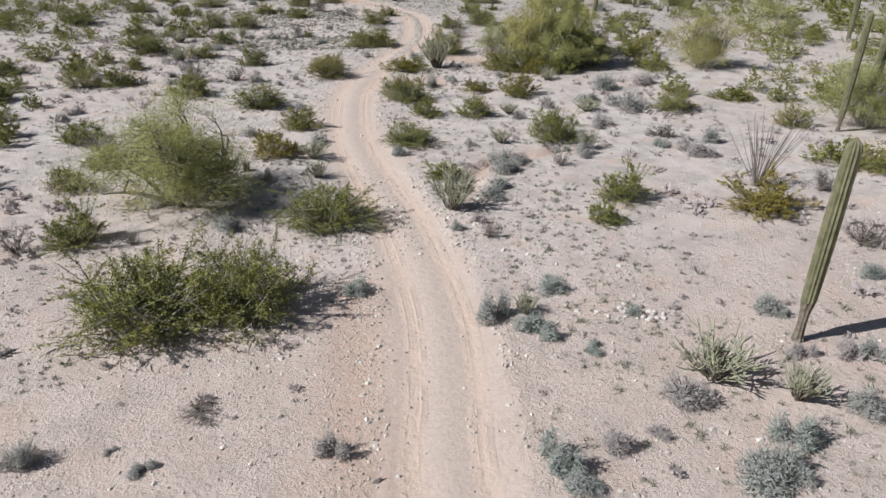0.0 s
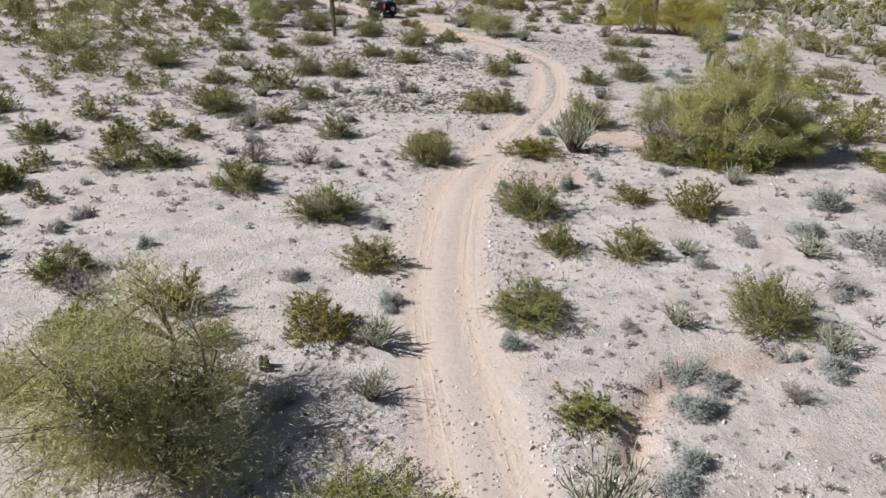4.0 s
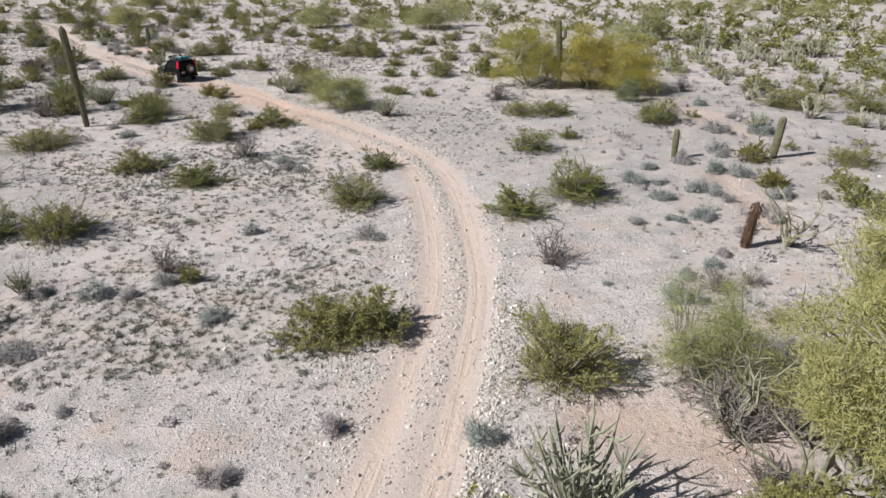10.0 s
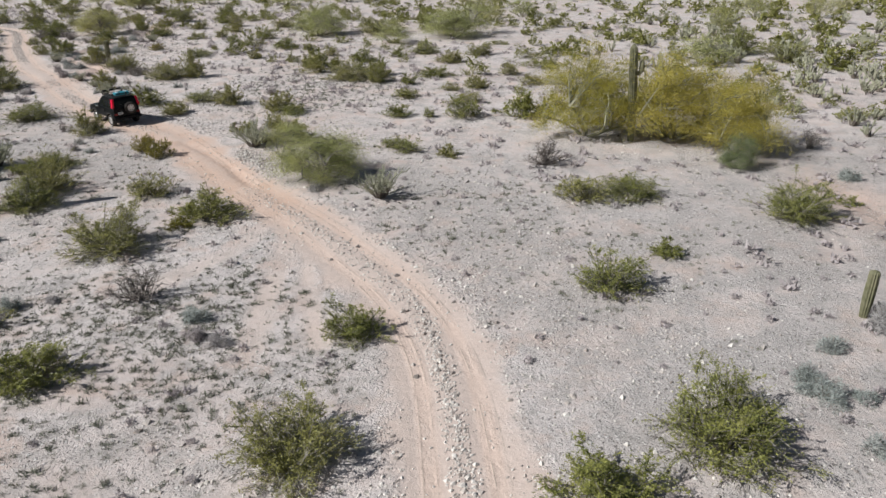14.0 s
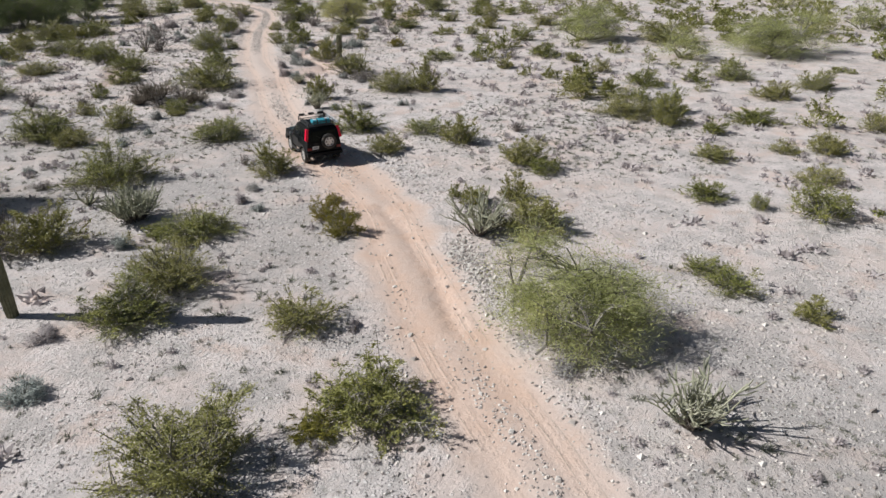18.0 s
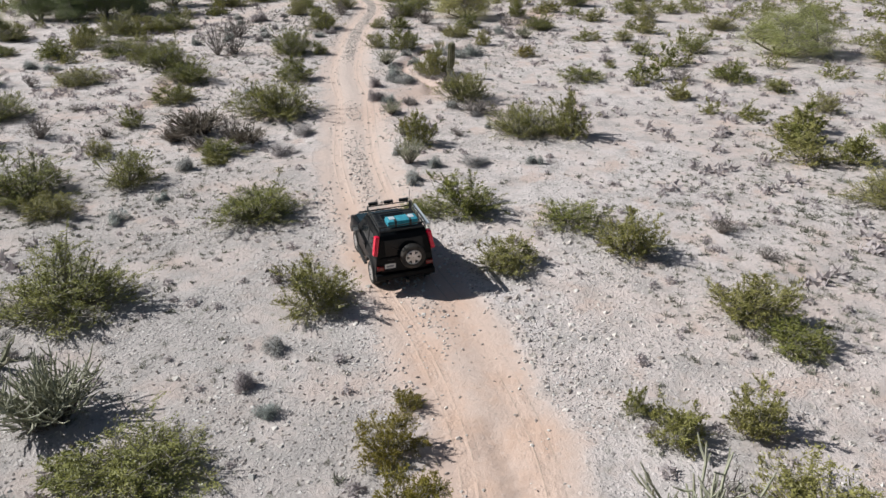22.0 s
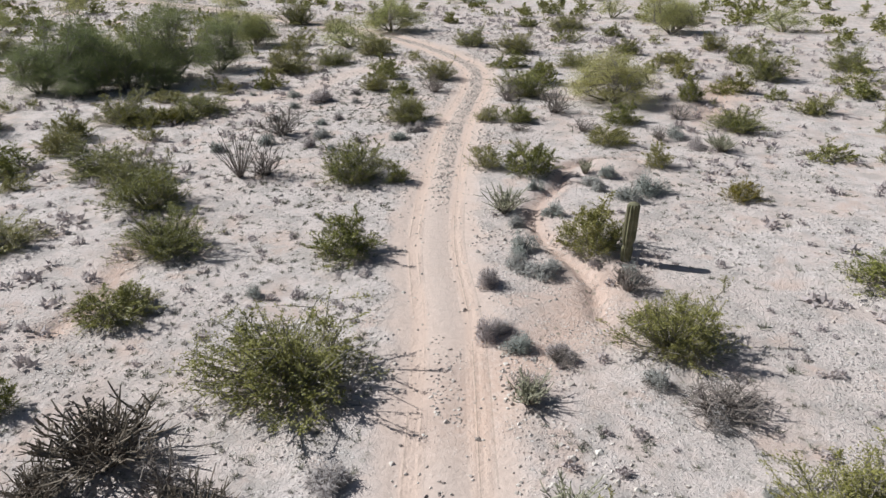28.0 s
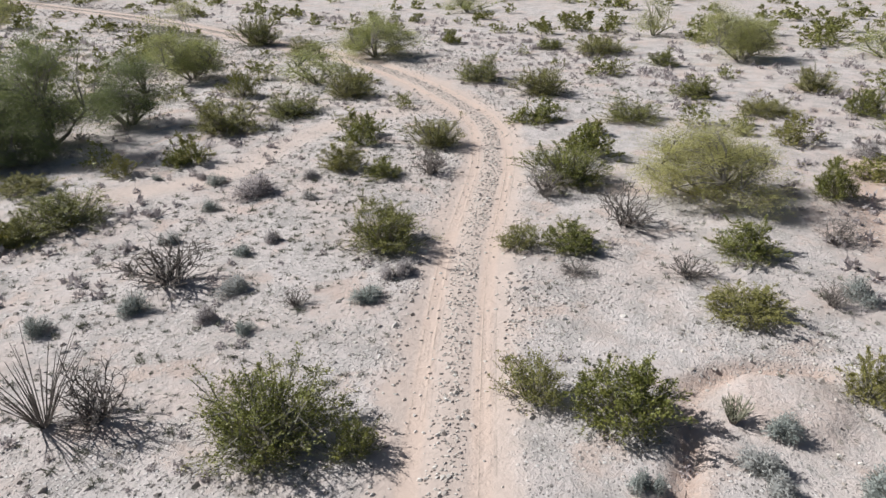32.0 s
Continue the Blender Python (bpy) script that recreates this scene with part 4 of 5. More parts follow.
bursage(19.3, 44.8, 0.99, 0.40)
bursage(-7.5, 45.0, 1.08, 0.43)
bursage(-3.3, 45.0, 0.93, 0.54)
creosote(-2.5, 45.1, 0.81, 0.75)
cholla(-8.0, 45.3, 1.09, 1.03)
dead_shrub(-3.4, 46.1, 1.26, 1.05)
bursage(21.3, 46.2, 1.60, 0.85)
bursage(18.6, 46.4, 0.88, 0.40)
bursage(17.3, 46.5, 0.70, 0.28)
bursage(16.9, 46.8, 0.71, 0.28)
creosote(-17.1, 47.4, 2.69, 1.08)
bursage(4.2, 47.6, 1.29, 0.52)
bursage(23.3, 48.1, 1.17, 0.64)
bursage(20.7, 48.4, 0.78, 0.49)
creosote(10.9, 48.9, 2.66, 0.98)
bursage(-0.5, 49.0, 0.91, 0.54)
bursage(17.9, 49.2, 1.36, 0.54)
bursage(20.2, 49.6, 1.80, 0.75)
yellow_creosote(24.0, 49.8, 1.66, 1.05)
creosote(14.2, 50.3, 3.24, 1.75)
creosote(-8.4, 50.8, 3.03, 1.56)
creosote(-11.1, 50.8, 2.76, 1.59)
bursage(18.7, 51.3, 0.85, 0.34)
bursage(23.3, 51.4, 1.31, 0.72)
bursage(17.7, 51.5, 1.26, 0.51)
creosote(4.0, 51.6, 2.78, 1.36)
cholla(-16.2, 51.8, 2.01, 1.38)
creosote(30.1, 52.0, 2.52, 1.19)
bursage(22.5, 52.4, 1.35, 0.74)
yellow_creosote(25.3, 53.5, 1.88, 1.21)
bursage(19.4, 53.5, 1.14, 0.46)
creosote(-23.7, 53.7, 4.07, 1.69)
bursage(21.8, 54.3, 1.65, 0.74)
bursage(24.5, 55.3, 1.73, 0.79)
creosote(-3.5, 56.2, 2.51, 1.14)
creosote(5.8, 56.9, 1.86, 0.96)
bursage(1.6, 57.2, 0.78, 0.40)
bursage(0.9, 57.5, 0.66, 0.53)
bursage(29.2, 58.5, 1.94, 0.91)
creosote(14.6, 58.5, 2.56, 1.37)
bursage(0.6, 58.7, 1.12, 0.45)
creosote(-6.9, 59.4, 2.50, 1.18)
creosote(17.6, 60.4, 1.21, 0.75)
dead_shrub(-1.4, 60.4, 1.96, 1.27)
bursage(-5.5, 60.6, 0.77, 0.53)
bursage(-4.2, 60.9, 0.63, 0.30)
creosote(-19.9, 62.3, 3.24, 1.17)
creosote(40.2, 62.4, 3.22, 1.37)
creosote(24.5, 62.7, 3.25, 1.59)
creosote(35.8, 65.1, 4.59, 1.47)
creosote(-13.5, 65.4, 3.86, 1.24)
creosote(19.0, 66.6, 2.71, 1.06)
creosote(-3.5, 65.1, 3.4, 1.6)
bursage(-8.7, 66.7, 1.39, 0.55)
creosote(16.7, 67.0, 2.56, 1.22)
yellow_creosote(-1.2, 67.0, 1.3, 0.5)
creosote(-0.1, 67.9, 2.7, 1.3)
cholla(7.5, 68.7, 2.2, 1.6)
bursage(-10.2, 69.3, 0.98, 0.42)
bursage(4.5, 70.4, 1.04, 0.42)
creosote(36.9, 70.4, 2.61, 1.28)
creosote(-8.5, 70.7, 2.78, 1.15)
creosote(-3.2, 71.3, 2.16, 1.11)
dead_shrub(31.2, 71.5, 1.50, 1.23)
palo_verde(4.75, 72.3, 4.74, 3.3)
dead_shrub(16.3, 71.8, 2.56, 1.39)
creosote(-8.3, 72.9, 2.90, 1.44)
dead_shrub(-15.7, 74.1, 2.50, 1.52)
creosote(11.6, 74.2, 1.17, 0.73)
creosote(-14.3, 74.6, 2.57, 1.72)
creosote(9.6, 75.8, 1.91, 0.82)
creosote(-10.7, 76.4, 1.31, 0.45)
creosote(8.8, 76.9, 1.35, 0.65)
palo_verde(-20.8, 77.0, 3.89, 4.25)
golden_palo_verde(20.3, 76.8, 6.2, 5.6)
golden_palo_verde(25.0, 75.2, 7.8, 6.2)
golden_palo_verde(27.2, 72.4, 5.6, 4.6)
dark_tree(25.6, 69.2, 2.6, 1.9)
creosote(-9.5, 76.9, 2.8, 1.0)
dense_cholla(-12.5, 77.5, 2.62, 1.70)
yellow_creosote(-4.0, 77.7, 1.54, 1.18)
bare_snag(-15.3, 78.5, 1.51, 0.79)
yellow_creosote(-5.1, 79.1, 1.43, 1.12)
cholla(1.0, 78.7, 2.4, 1.7)
dead_shrub(1.5, 79.5, 1.5, 1.0)
bursage(-8.1, 79.2, 0.61, 0.34)
dead_shrub(-18.4, 79.7, 1.15, 0.35)
creosote(3.0, 79.5, 2.7, 1.4)
bursage(-9.1, 79.9, 0.65, 0.52)
yellow_creosote(-5.3, 80.6, 0.73, 0.54)
creosote(-15.9, 81.2, 3.8, 1.5)
bursage(-9.3, 81.5, 0.70, 0.39)
bursage(-20.4, 81.5, 0.74, 0.36)
creosote(0.4, 81.6, 1.3, 0.9)
creosote(-0.5, 82.1, 0.60, 0.60)
creosote(2.0, 82.3, 1.23, 1.17)
creosote(14.2, 82.5, 2.52, 1.68)
creosote(11.9, 82.9, 0.83, 0.83)
creosote(9.9, 83.6, 1.71, 0.86)
creosote(-9.4, 83.7, 2.11, 1.39)
dead_shrub(-11.1, 84.5, 0.66, 0.60)
creosote(-21.5, 85.8, 2.00, 0.95)
creosote(3.0, 86.0, 1.72, 0.79)
creosote(53.6, 86.4, 4.58, 1.76)
creosote(15.1, 86.7, 2.06, 0.90)
creosote(-23.8, 86.9, 3.6, 1.6)
creosote(1.9, 87.0, 2.12, 1.27)
creosote(-5.0, 87.6, 1.97, 1.03)
creosote(-14.4, 88.3, 3.08, 1.19)
bursage(-18.6, 88.3, 0.64, 0.35)
creosote(-21.0, 89.3, 2.4, 1.5)
creosote(11.1, 89.4, 2.02, 0.65)
creosote(-1.5, 89.8, 2.19, 1.41)
creosote(-9.1, 90.5, 1.38, 0.59)
dead_shrub(-30.8, 90.7, 2.08, 1.41)
creosote(14.7, 90.8, 1.55, 0.74)
dead_shrub(2.5, 90.8, 0.84, 0.42)
creosote(16.8, 91.1, 2.06, 1.08)
creosote(-7.6, 91.2, 2.70, 1.27)
creosote(21.3, 91.3, 1.88, 0.97)
bursage(-19.9, 91.4, 0.82, 0.61)
creosote(-3.8, 91.4, 2.40, 0.94)
creosote(-24.6, 91.6, 1.29, 1.01)
dead_shrub(1.2, 92.3, 1.09, 0.62)
creosote(-19.3, 92.5, 1.17, 0.44)
dead_shrub(-29.2, 92.5, 1.61, 1.09)
bursage(-10.4, 93.1, 1.09, 0.52)
creosote(-19.8, 93.4, 2.03, 0.71)
dead_shrub(-21.1, 93.8, 1.45, 0.71)
creosote(11.7, 93.8, 1.42, 0.86)
dead_shrub(-26.5, 93.8, 1.16, 0.54)
bursage(-19.0, 94.2, 0.99, 0.39)
bursage(-17.2, 94.3, 1.21, 0.48)
creosote(-33.9, 94.3, 3.17, 1.44)
bursage(-10.2, 94.9, 0.81, 0.55)
cholla(-11.3, 95.0, 1.19, 1.23)
creosote(9.4, 95.3, 2.02, 1.67)
brown_cholla(-19.4, 95.0, 2.0, 1.1)
creosote(-26.4, 95.5, 1.22, 0.91)
brown_cholla(-22.6, 95.6, 3.15, 1.5)
brown_cholla(-22.8, 94.2, 1.5, 0.9)
creosote(20.6, 95.6, 2.04, 1.27)
creosote(45.9, 95.7, 4.51, 1.71)
bursage(-8.6, 95.7, 1.14, 0.48)
bursage(-12.2, 95.9, 0.64, 0.36)
creosote(14.3, 96.4, 2.67, 0.92)
bursage(-6.3, 96.7, 0.79, 0.46)
dead_shrub(-31.3, 96.8, 1.20, 0.37)
bursage(-17.7, 97.0, 1.23, 0.57)
creosote(7.3, 97.0, 3.69, 1.31)
creosote(-11.8, 97.3, 1.60, 1.60)
creosote(9.7, 97.9, 2.20, 1.38)
cholla(-13.0, 98.5, 1.33, 0.75)
creosote(-40.9, 98.6, 2.71, 1.48)
dead_shrub(-10.6, 99.2, 0.72, 0.53)
dead_shrub(-37.8, 99.7, 0.97, 0.87)
creosote(-20.6, 99.8, 4.14, 1.98)
creosote(-27.5, 100.1, 2.45, 1.11)
creosote(-7.9, 100.4, 3.12, 1.56)
creosote(43.4, 100.4, 4.16, 2.75)
bursage(-9.6, 100.7, 0.45, 0.36)
creosote(-5.8, 101.0, 2.16, 1.98)
creosote(-35.8, 101.2, 3.11, 1.07)
dead_shrub(-15.1, 101.8, 1.06, 0.60)
creosote(16.9, 102.4, 2.68, 1.11)
bursage(-10.8, 102.6, 0.83, 0.37)
bursage(-40.1, 103.4, 1.09, 0.58)
bursage(-42.1, 103.4, 1.12, 0.60)
dead_shrub(-10.7, 103.4, 1.53, 0.68)
dead_shrub(-12.4, 103.4, 0.71, 0.27)
bursage(-14.9, 103.7, 0.94, 0.43)
bursage(-16.9, 104.1, 0.79, 0.39)
creosote(-29.7, 104.0, 3.2, 1.5)
creosote(8.9, 105.2, 2.57, 1.25)
creosote(-12.4, 105.4, 2.94, 1.63)
creosote(20.1, 105.7, 2.83, 1.19)
dead_shrub(-5.9, 106.0, 0.69, 0.27)
creosote(-47.3, 106.1, 1.89, 0.78)
creosote(-23.8, 106.6, 2.55, 1.44)
dead_shrub(-6.6, 106.7, 0.72, 0.28)
creosote(12.3, 107.0, 1.51, 0.83)
creosote(-33.8, 106.7, 3.3, 1.8)
creosote(-36.6, 108.4, 2.9, 1.4)
bursage(-17.0, 108.0, 1.33, 0.60)
creosote(15.1, 108.1, 3.02, 1.07)
hedgehog_cactus(-14.6, 108.5, 0.39, 0.59)
creosote(-39.5, 108.9, 3.4, 1.4)
creosote(5.9, 109.0, 1.66, 1.24)
creosote(-1.2, 109.4, 1.50, 1.07)
creosote(-44.4, 110.3, 2.31, 1.29)
creosote(-16.2, 110.6, 2.55, 1.81)
palo_verde(-54.4, 110.7, 3.69, 4.00)
creosote(-51.8, 110.7, 2.86, 1.20)
ocotillo(-32.8, 111.1, 1.68, 2.22)
dead_shrub(-31.9, 111.8, 2.0, 1.5)
creosote(-6.9, 111.8, 2.70, 1.00)
creosote(4.0, 112.6, 1.53, 0.79)
cholla(-20.2, 112.4, 1.9, 1.1)
creosote(-27.8, 112.8, 3.00, 1.96)
creosote(-25.8, 113.5, 1.18, 1.15)
bursage(-36.7, 113.6, 0.79, 0.63)
creosote(1.5, 114.6, 2.59, 1.23)
bursage(-20.0, 115.2, 0.77, 0.53)
bursage(-35.1, 115.6, 0.99, 0.71)
bursage(-32.7, 116.2, 0.80, 0.54)
bursage(-31.4, 116.2, 0.63, 0.39)
bursage(-17.9, 116.6, 1.44, 0.58)
creosote(-23.1, 116.9, 1.68, 1.25)
creosote(-20.9, 117.2, 2.44, 1.68)
dead_shrub(-35.6, 117.4, 2.78, 1.65)
creosote(-43.2, 117.4, 2.02, 0.97)
yellow_creosote(-12.1, 117.7, 1.60, 0.90)
bursage(-33.2, 117.9, 1.20, 0.48)
dead_shrub(-31.0, 118.0, 0.83, 0.60)
bursage(-17.8, 118.1, 0.97, 0.60)
cholla(-18.7, 118.1, 0.75, 0.83)
palo_verde(20.1, 118.8, 8.01, 4.25)
bursage(-29.2, 119.2, 1.17, 0.48)
creosote(-43.1, 119.4, 3.57, 1.44)
bursage(-38.0, 119.7, 0.80, 0.51)
bursage(-34.8, 119.9, 0.77, 0.48)
creosote(-16.0, 120.4, 1.17, 1.17)
creosote(-4.5, 120.7, 1.56, 1.16)
creosote(-47.9, 120.9, 2.39, 0.76)
bursage(-29.2, 121.0, 1.25, 0.62)
bursage(-34.5, 121.3, 0.80, 0.50)
creosote(-1.1, 122.2, 2.29, 1.36)
bursage(-38.9, 122.7, 0.78, 0.47)
creosote(-30.7, 122.8, 2.85, 1.73)
creosote(-18.9, 123.1, 2.30, 1.03)
creosote(12.3, 123.4, 5.79, 1.85)
dead_shrub(-24.1, 123.5, 1.24, 0.37)
palo_verde(5.0, 123.8, 6.36, 3.95)
cholla(-13.6, 124.0, 1.7, 1.0)
bursage(-14.9, 124.1, 1.2, 0.6)
bursage(-43.7, 124.3, 0.50, 0.33)
creosote(-26.5, 124.6, 1.53, 1.07)
dead_shrub(-16.8, 124.7, 0.97, 0.87)
bursage(-38.3, 124.8, 2.09, 0.83)
dark_tree(-52.6, 125.2, 7.6, 6.4)
dark_tree(-56.4, 121.2, 8.5, 6.8)
dark_tree(-53.2, 121.9, 5.0, 4.6)
dark_tree(-52.5, 130.4, 6.00, 4.40)
creosote(-6.2, 125.1, 1.76, 1.02)
creosote(-24.8, 125.2, 2.06, 1.03)
bursage(-41.9, 125.3, 0.63, 0.31)
bursage(-36.0, 125.3, 0.81, 0.36)
bursage(-37.4, 127.3, 0.87, 0.45)
creosote(-19.4, 127.3, 2.37, 1.14)
dead_shrub(-23.6, 127.9, 2.42, 1.50)
creosote(-76.9, 128.0, 4.95, 1.94)
creosote(-13.5, 128.2, 3.01, 1.24)
creosote(-36.8, 128.9, 2.02, 1.30)
creosote(-34.6, 128.9, 1.72, 0.91)
dead_shrub(-16.7, 129.4, 1.52, 0.81)
dead_shrub(-27.3, 129.6, 1.81, 1.21)
dead_shrub(-32.8, 130.0, 1.74, 1.36)
creosote(-27.1, 131.6, 3.49, 1.80)
creosote(-46.5, 131.7, 4.17, 1.67)
palo_verde(-21.4, 132.4, 5.75, 3.60)
creosote(0.4, 132.9, 3.12, 1.13)
creosote(-10.0, 133.3, 2.14, 1.08)
creosote(-34.6, 133.7, 2.74, 1.50)
creosote(-16.9, 134.0, 1.75, 1.75)
creosote(-5.4, 134.4, 2.09, 1.95)
creosote(-45.1, 135.7, 3.52, 1.26)
creosote(-51.2, 138.2, 2.17, 2.17)
palo_verde(-58.1, 140.8, 4.83, 4.33)
creosote(-44.8, 140.9, 3.19, 1.86)
creosote(-26.9, 142.1, 3.30, 1.06)
creosote(-13.4, 142.3, 3.39, 2.11)
creosote(-33.6, 146.0, 3.31, 1.81)
creosote(-20.5, 146.4, 3.08, 0.98)
creosote(-8.3, 148.0, 3.11, 1.58)
creosote(-15.5, 148.1, 2.13, 1.66)
creosote(-38.8, 148.2, 3.42, 1.62)
creosote(-24.5, 148.7, 2.70, 1.29)
creosote(-55.9, 151.2, 3.21, 1.62)
creosote(-18.2, 152.8, 2.74, 1.49)
palo_verde(-50.4, 153.1, 6.35, 3.93)
creosote(-63.6, 154.2, 4.02, 2.78)
creosote(-28.5, 157.8, 2.46, 1.05)
creosote(-34.1, 161.3, 4.46, 1.47)
creosote(-38.3, 161.4, 2.34, 1.01)
palo_verde(-23.5, 162.0, 5.46, 4.50)
# extra growth of the big thicket
palo_verde(16.6, 33.6, 5.4, 5.8, THICKET_PALOS)
palo_verde(18.2, 30.8, 4.4, 3.6, THICKET_PALOS)
creosote(16.0, 30.2, 2.60, 1.30)
bare_snag(12.6, 34.3, 3.4, 2.2)
bare_snag(16.9, 35.4, 3.0, 3.6)
bare_snag(12.0, 31.4, 3.6, 2.0)
bare_snag(14.8, 30.2, 2.6, 3.4)
bare_snag(11.4, 33.4, 2.6, 1.8)
dead_shrub(13.0, 33.0, 2.4, 1.3)
dead_shrub(14.7, 33.9, 2.6, 1.4)
dead_shrub(11.2, 31.6, 1.6, 0.9)

creosote(-46.6, 116.2, 3.6, 1.7)
creosote(-44.7, 116.3, 2.7, 1.2)
yellow_creosote(-43.6, 116.9, 1.7, 1.0)
dead_shrub(-20.6, 95.5, 1.5, 1.3)
rock_pile(7.2, -2.4, 1.5)
bursage(-18.2, 109.2, 1.1, 0.7)
bursage(-17.9, 108.0, 0.9, 0.6)
bursage(-19.2, 111.2, 0.8, 0.5)
bursage(-17.1, 103.7, 0.9, 0.7)
bursage(-16.0, 103.5, 0.9, 0.5)
dead_shrub(-14.9, 103.4, 0.9, 0.5)
bursage(-14.4, 108.9, 0.9, 0.6)
dead_shrub(-14.3, 108.1, 1.4, 1.0)
cholla(-15.0, 101.5, 1.2, 0.8)
bursage(-12.4, 103.5, 0.8, 0.5)
dead_shrub(-11.0, 102.9, 1.8, 0.8)
bursage(-24.6, 102.8, 0.6, 0.4)
bursage(-18.3, 106.5, 1.0, 0.7)
bursage(17.8, 52.3, 0.9, 0.5)
bursage(29.9, 66.6, 1.3, 0.7)
bursage(27.0, 59.5, 1.9, 0.8)
bursage(29.9, 62.4, 1.2, 0.6)
cholla(29.4, 59.2, 2.0, 1.3)
bursage(15.3, 46.6, 0.8, 0.4)
bursage(18.4, 46.8, 1.2, 0.6)
bursage(-11.5, 75.0, 0.91, 0.55)
bursage(-18.4, 112.9, 0.85, 0.59)
bursage(-16.2, 115.7, 1.24, 0.75)
bursage(-15.7, 117.0, 1.65, 0.83)
bursage(-16.1, 125.5, 1.18, 0.71)
dead_shrub(-20.9, 124.8, 1.50, 0.75)
bursage(-15.6, 140.1, 1.43, 0.86)
bursage(-40.8, 125.0, 0.83, 0.58)
creosote(-45.7, 112.0, 2.40, 1.68)
bursage(-35.8, 109.1, 1.39, 0.84)
bursage(-18.7, 86.2, 0.89, 0.45)
dead_shrub(-1.2, 113.5, 1.49, 0.89)
dark_tree(-54.6, 119.4, 4.6, 3.3)
dark_tree(-51.0, 123.4, 4.0, 3.0)
dark_tree(-58.2, 118.8, 5.0, 3.6)

# beyond the near ground: scattered scrub that only shows far off
# plan of the planted strip along the drive and of the scrub land round it: (y, west edge, east edge)
STRIP = ((-15, -9, 13), (0, -12, 17), (15, -15, 18), (30, -16, 17), (40, -12, 22), (55, -9, 22), (70, -15, 20), (80, -23, 15),
         (90, -28, 10), (100, -34, 1), (110, -39, -5), (120, -42, -9), (133, -31, -14))
SCRUB = ((-12, -9, 10), (0, -12, 20), (20, -23, 43), (40, -36, 66), (60, -53, 89), (80, -69, 112), (100, -86, 106), (120, -107, 118),
         (150, -140, 103), (180, -140, 76), (210, -124, 42), (250, -60, 10))


def edges(plan, y):
    ys, west, east = zip(*plan)
    return float(np.interp(y, ys, west)), float(np.interp(y, ys, east))


def beyond_strip(x, y):
    """Metres outside the planted strip, 0 within it."""
    west, east = edges(STRIP, min(max(y, -15), 133))
    return math.hypot(max(west - x, x - east, 0.0), max(y - 133, 0.0))


def far_scrub():
    rng = random.Random(77)
    fuller = [grow_creosote(s, leaves=460, stems=12, woody=0.15, leaf_len=0.088, litter=0, openness=1.6, broad=0.7) for s in (91, 92, 93, 94, 98, 99)]
    close = [grow_creosote(s, leaves=1000, stems=18, woody=0.25, leaf_len=0.052, litter=0, openness=1.4, broad=0.6) for s in range(291, 297)]
    near = shapes("scrub", bigger(grow_creosote, leaves=2400, stems=26, woody=0.6, leaf_len=0.046, litter=6, openness=1.2, broad=0.62), (("stem_tangle", BARK), ("foliage", CREOSOTE)), range(291, 297))
    plain = [grow_creosote(s, leaves=220, stems=8, woody=0.1, leaf_len=0.12, litter=0, openness=2.0, broad=0.75) for s in (191, 192, 193, 194)]
    wood, green = Geo(), Geo()
    spots, listed = [], list(PLACED)
    for _ in range(14000):
        y = -12 + 262 * rng.random()
        west, east = edges(SCRUB, y)
        x = rng.uniform(-140, 118)
        out = beyond_strip(x, y)
        if not west < x < east or out < 0.5 or abs(line_offset(np.array([x]), np.array([y]), LINE)[0]) < 2.6:
            continue
        if any(abs(x - qx) < qr + 1.2 and abs(y - qy) < qr + 1.2 for qx, qy, qr in listed):
            continue
        far = 27 + 1.3 * out
        mid = float(np.interp(y, LINE[:, 1], LINE[:, 0]))
        if rng.random() < (0.62 if x > mid else 0.95) * (0.45 if y > 145 else 1.0) * (0.75 if far > 85 else 1.0):
            spots.append((x, y, far))
    spots = sorted(spots[:4200], key=lambda p: p[2])
    for i, (x, y, far) in enumerate(spots):
        if i % 34 == 0:
            if far < 46:
                continue
            palo_verde(x, y, rng.uniform(3.5, 6.8), rng.uniform(2.6, 4.2), FAR_PALOS)
            continue
        w = rng.uniform(1.0, 2.9) * rng.uniform(0.8, 1.25)
        h, a = w * rng.uniform(0.42, 0.75), rng.uniform(0, 6.28)
        if i < 150:
            set_out("creosote_bush", near, x, y, w, h, size_word(w, 1.1, 2.6) + "olive-green desert bush scattered over pale sand", "bush", "creosote bushes")
            continue
        ca, sa, z = math.cos(a) * w, math.sin(a) * w, gz(x, y)
        for src, dst in zip(rng.choice(plain if far > 92 else fuller if far > 62 else close), (wood, green)):
            o = len(dst.v)
            dst.v += [(v.x * ca - v.y * sa + x, v.x * sa + v.y * ca + y, v.z * h + z) for v in src.v]
            dst.f += [tuple(k + o for k in f) for f in src.f]
    at = tagged(new("distant_scrub"), "distant olive-green desert scrub scattered over pale sand", "bush", kind="stuff")
    mesh_part("stems", wood.mesh("scrub_stems", BARK), at)
    mesh_part("foliage", green.mesh("scrub_foliage", CREOSOTE), at)


far_scrub()


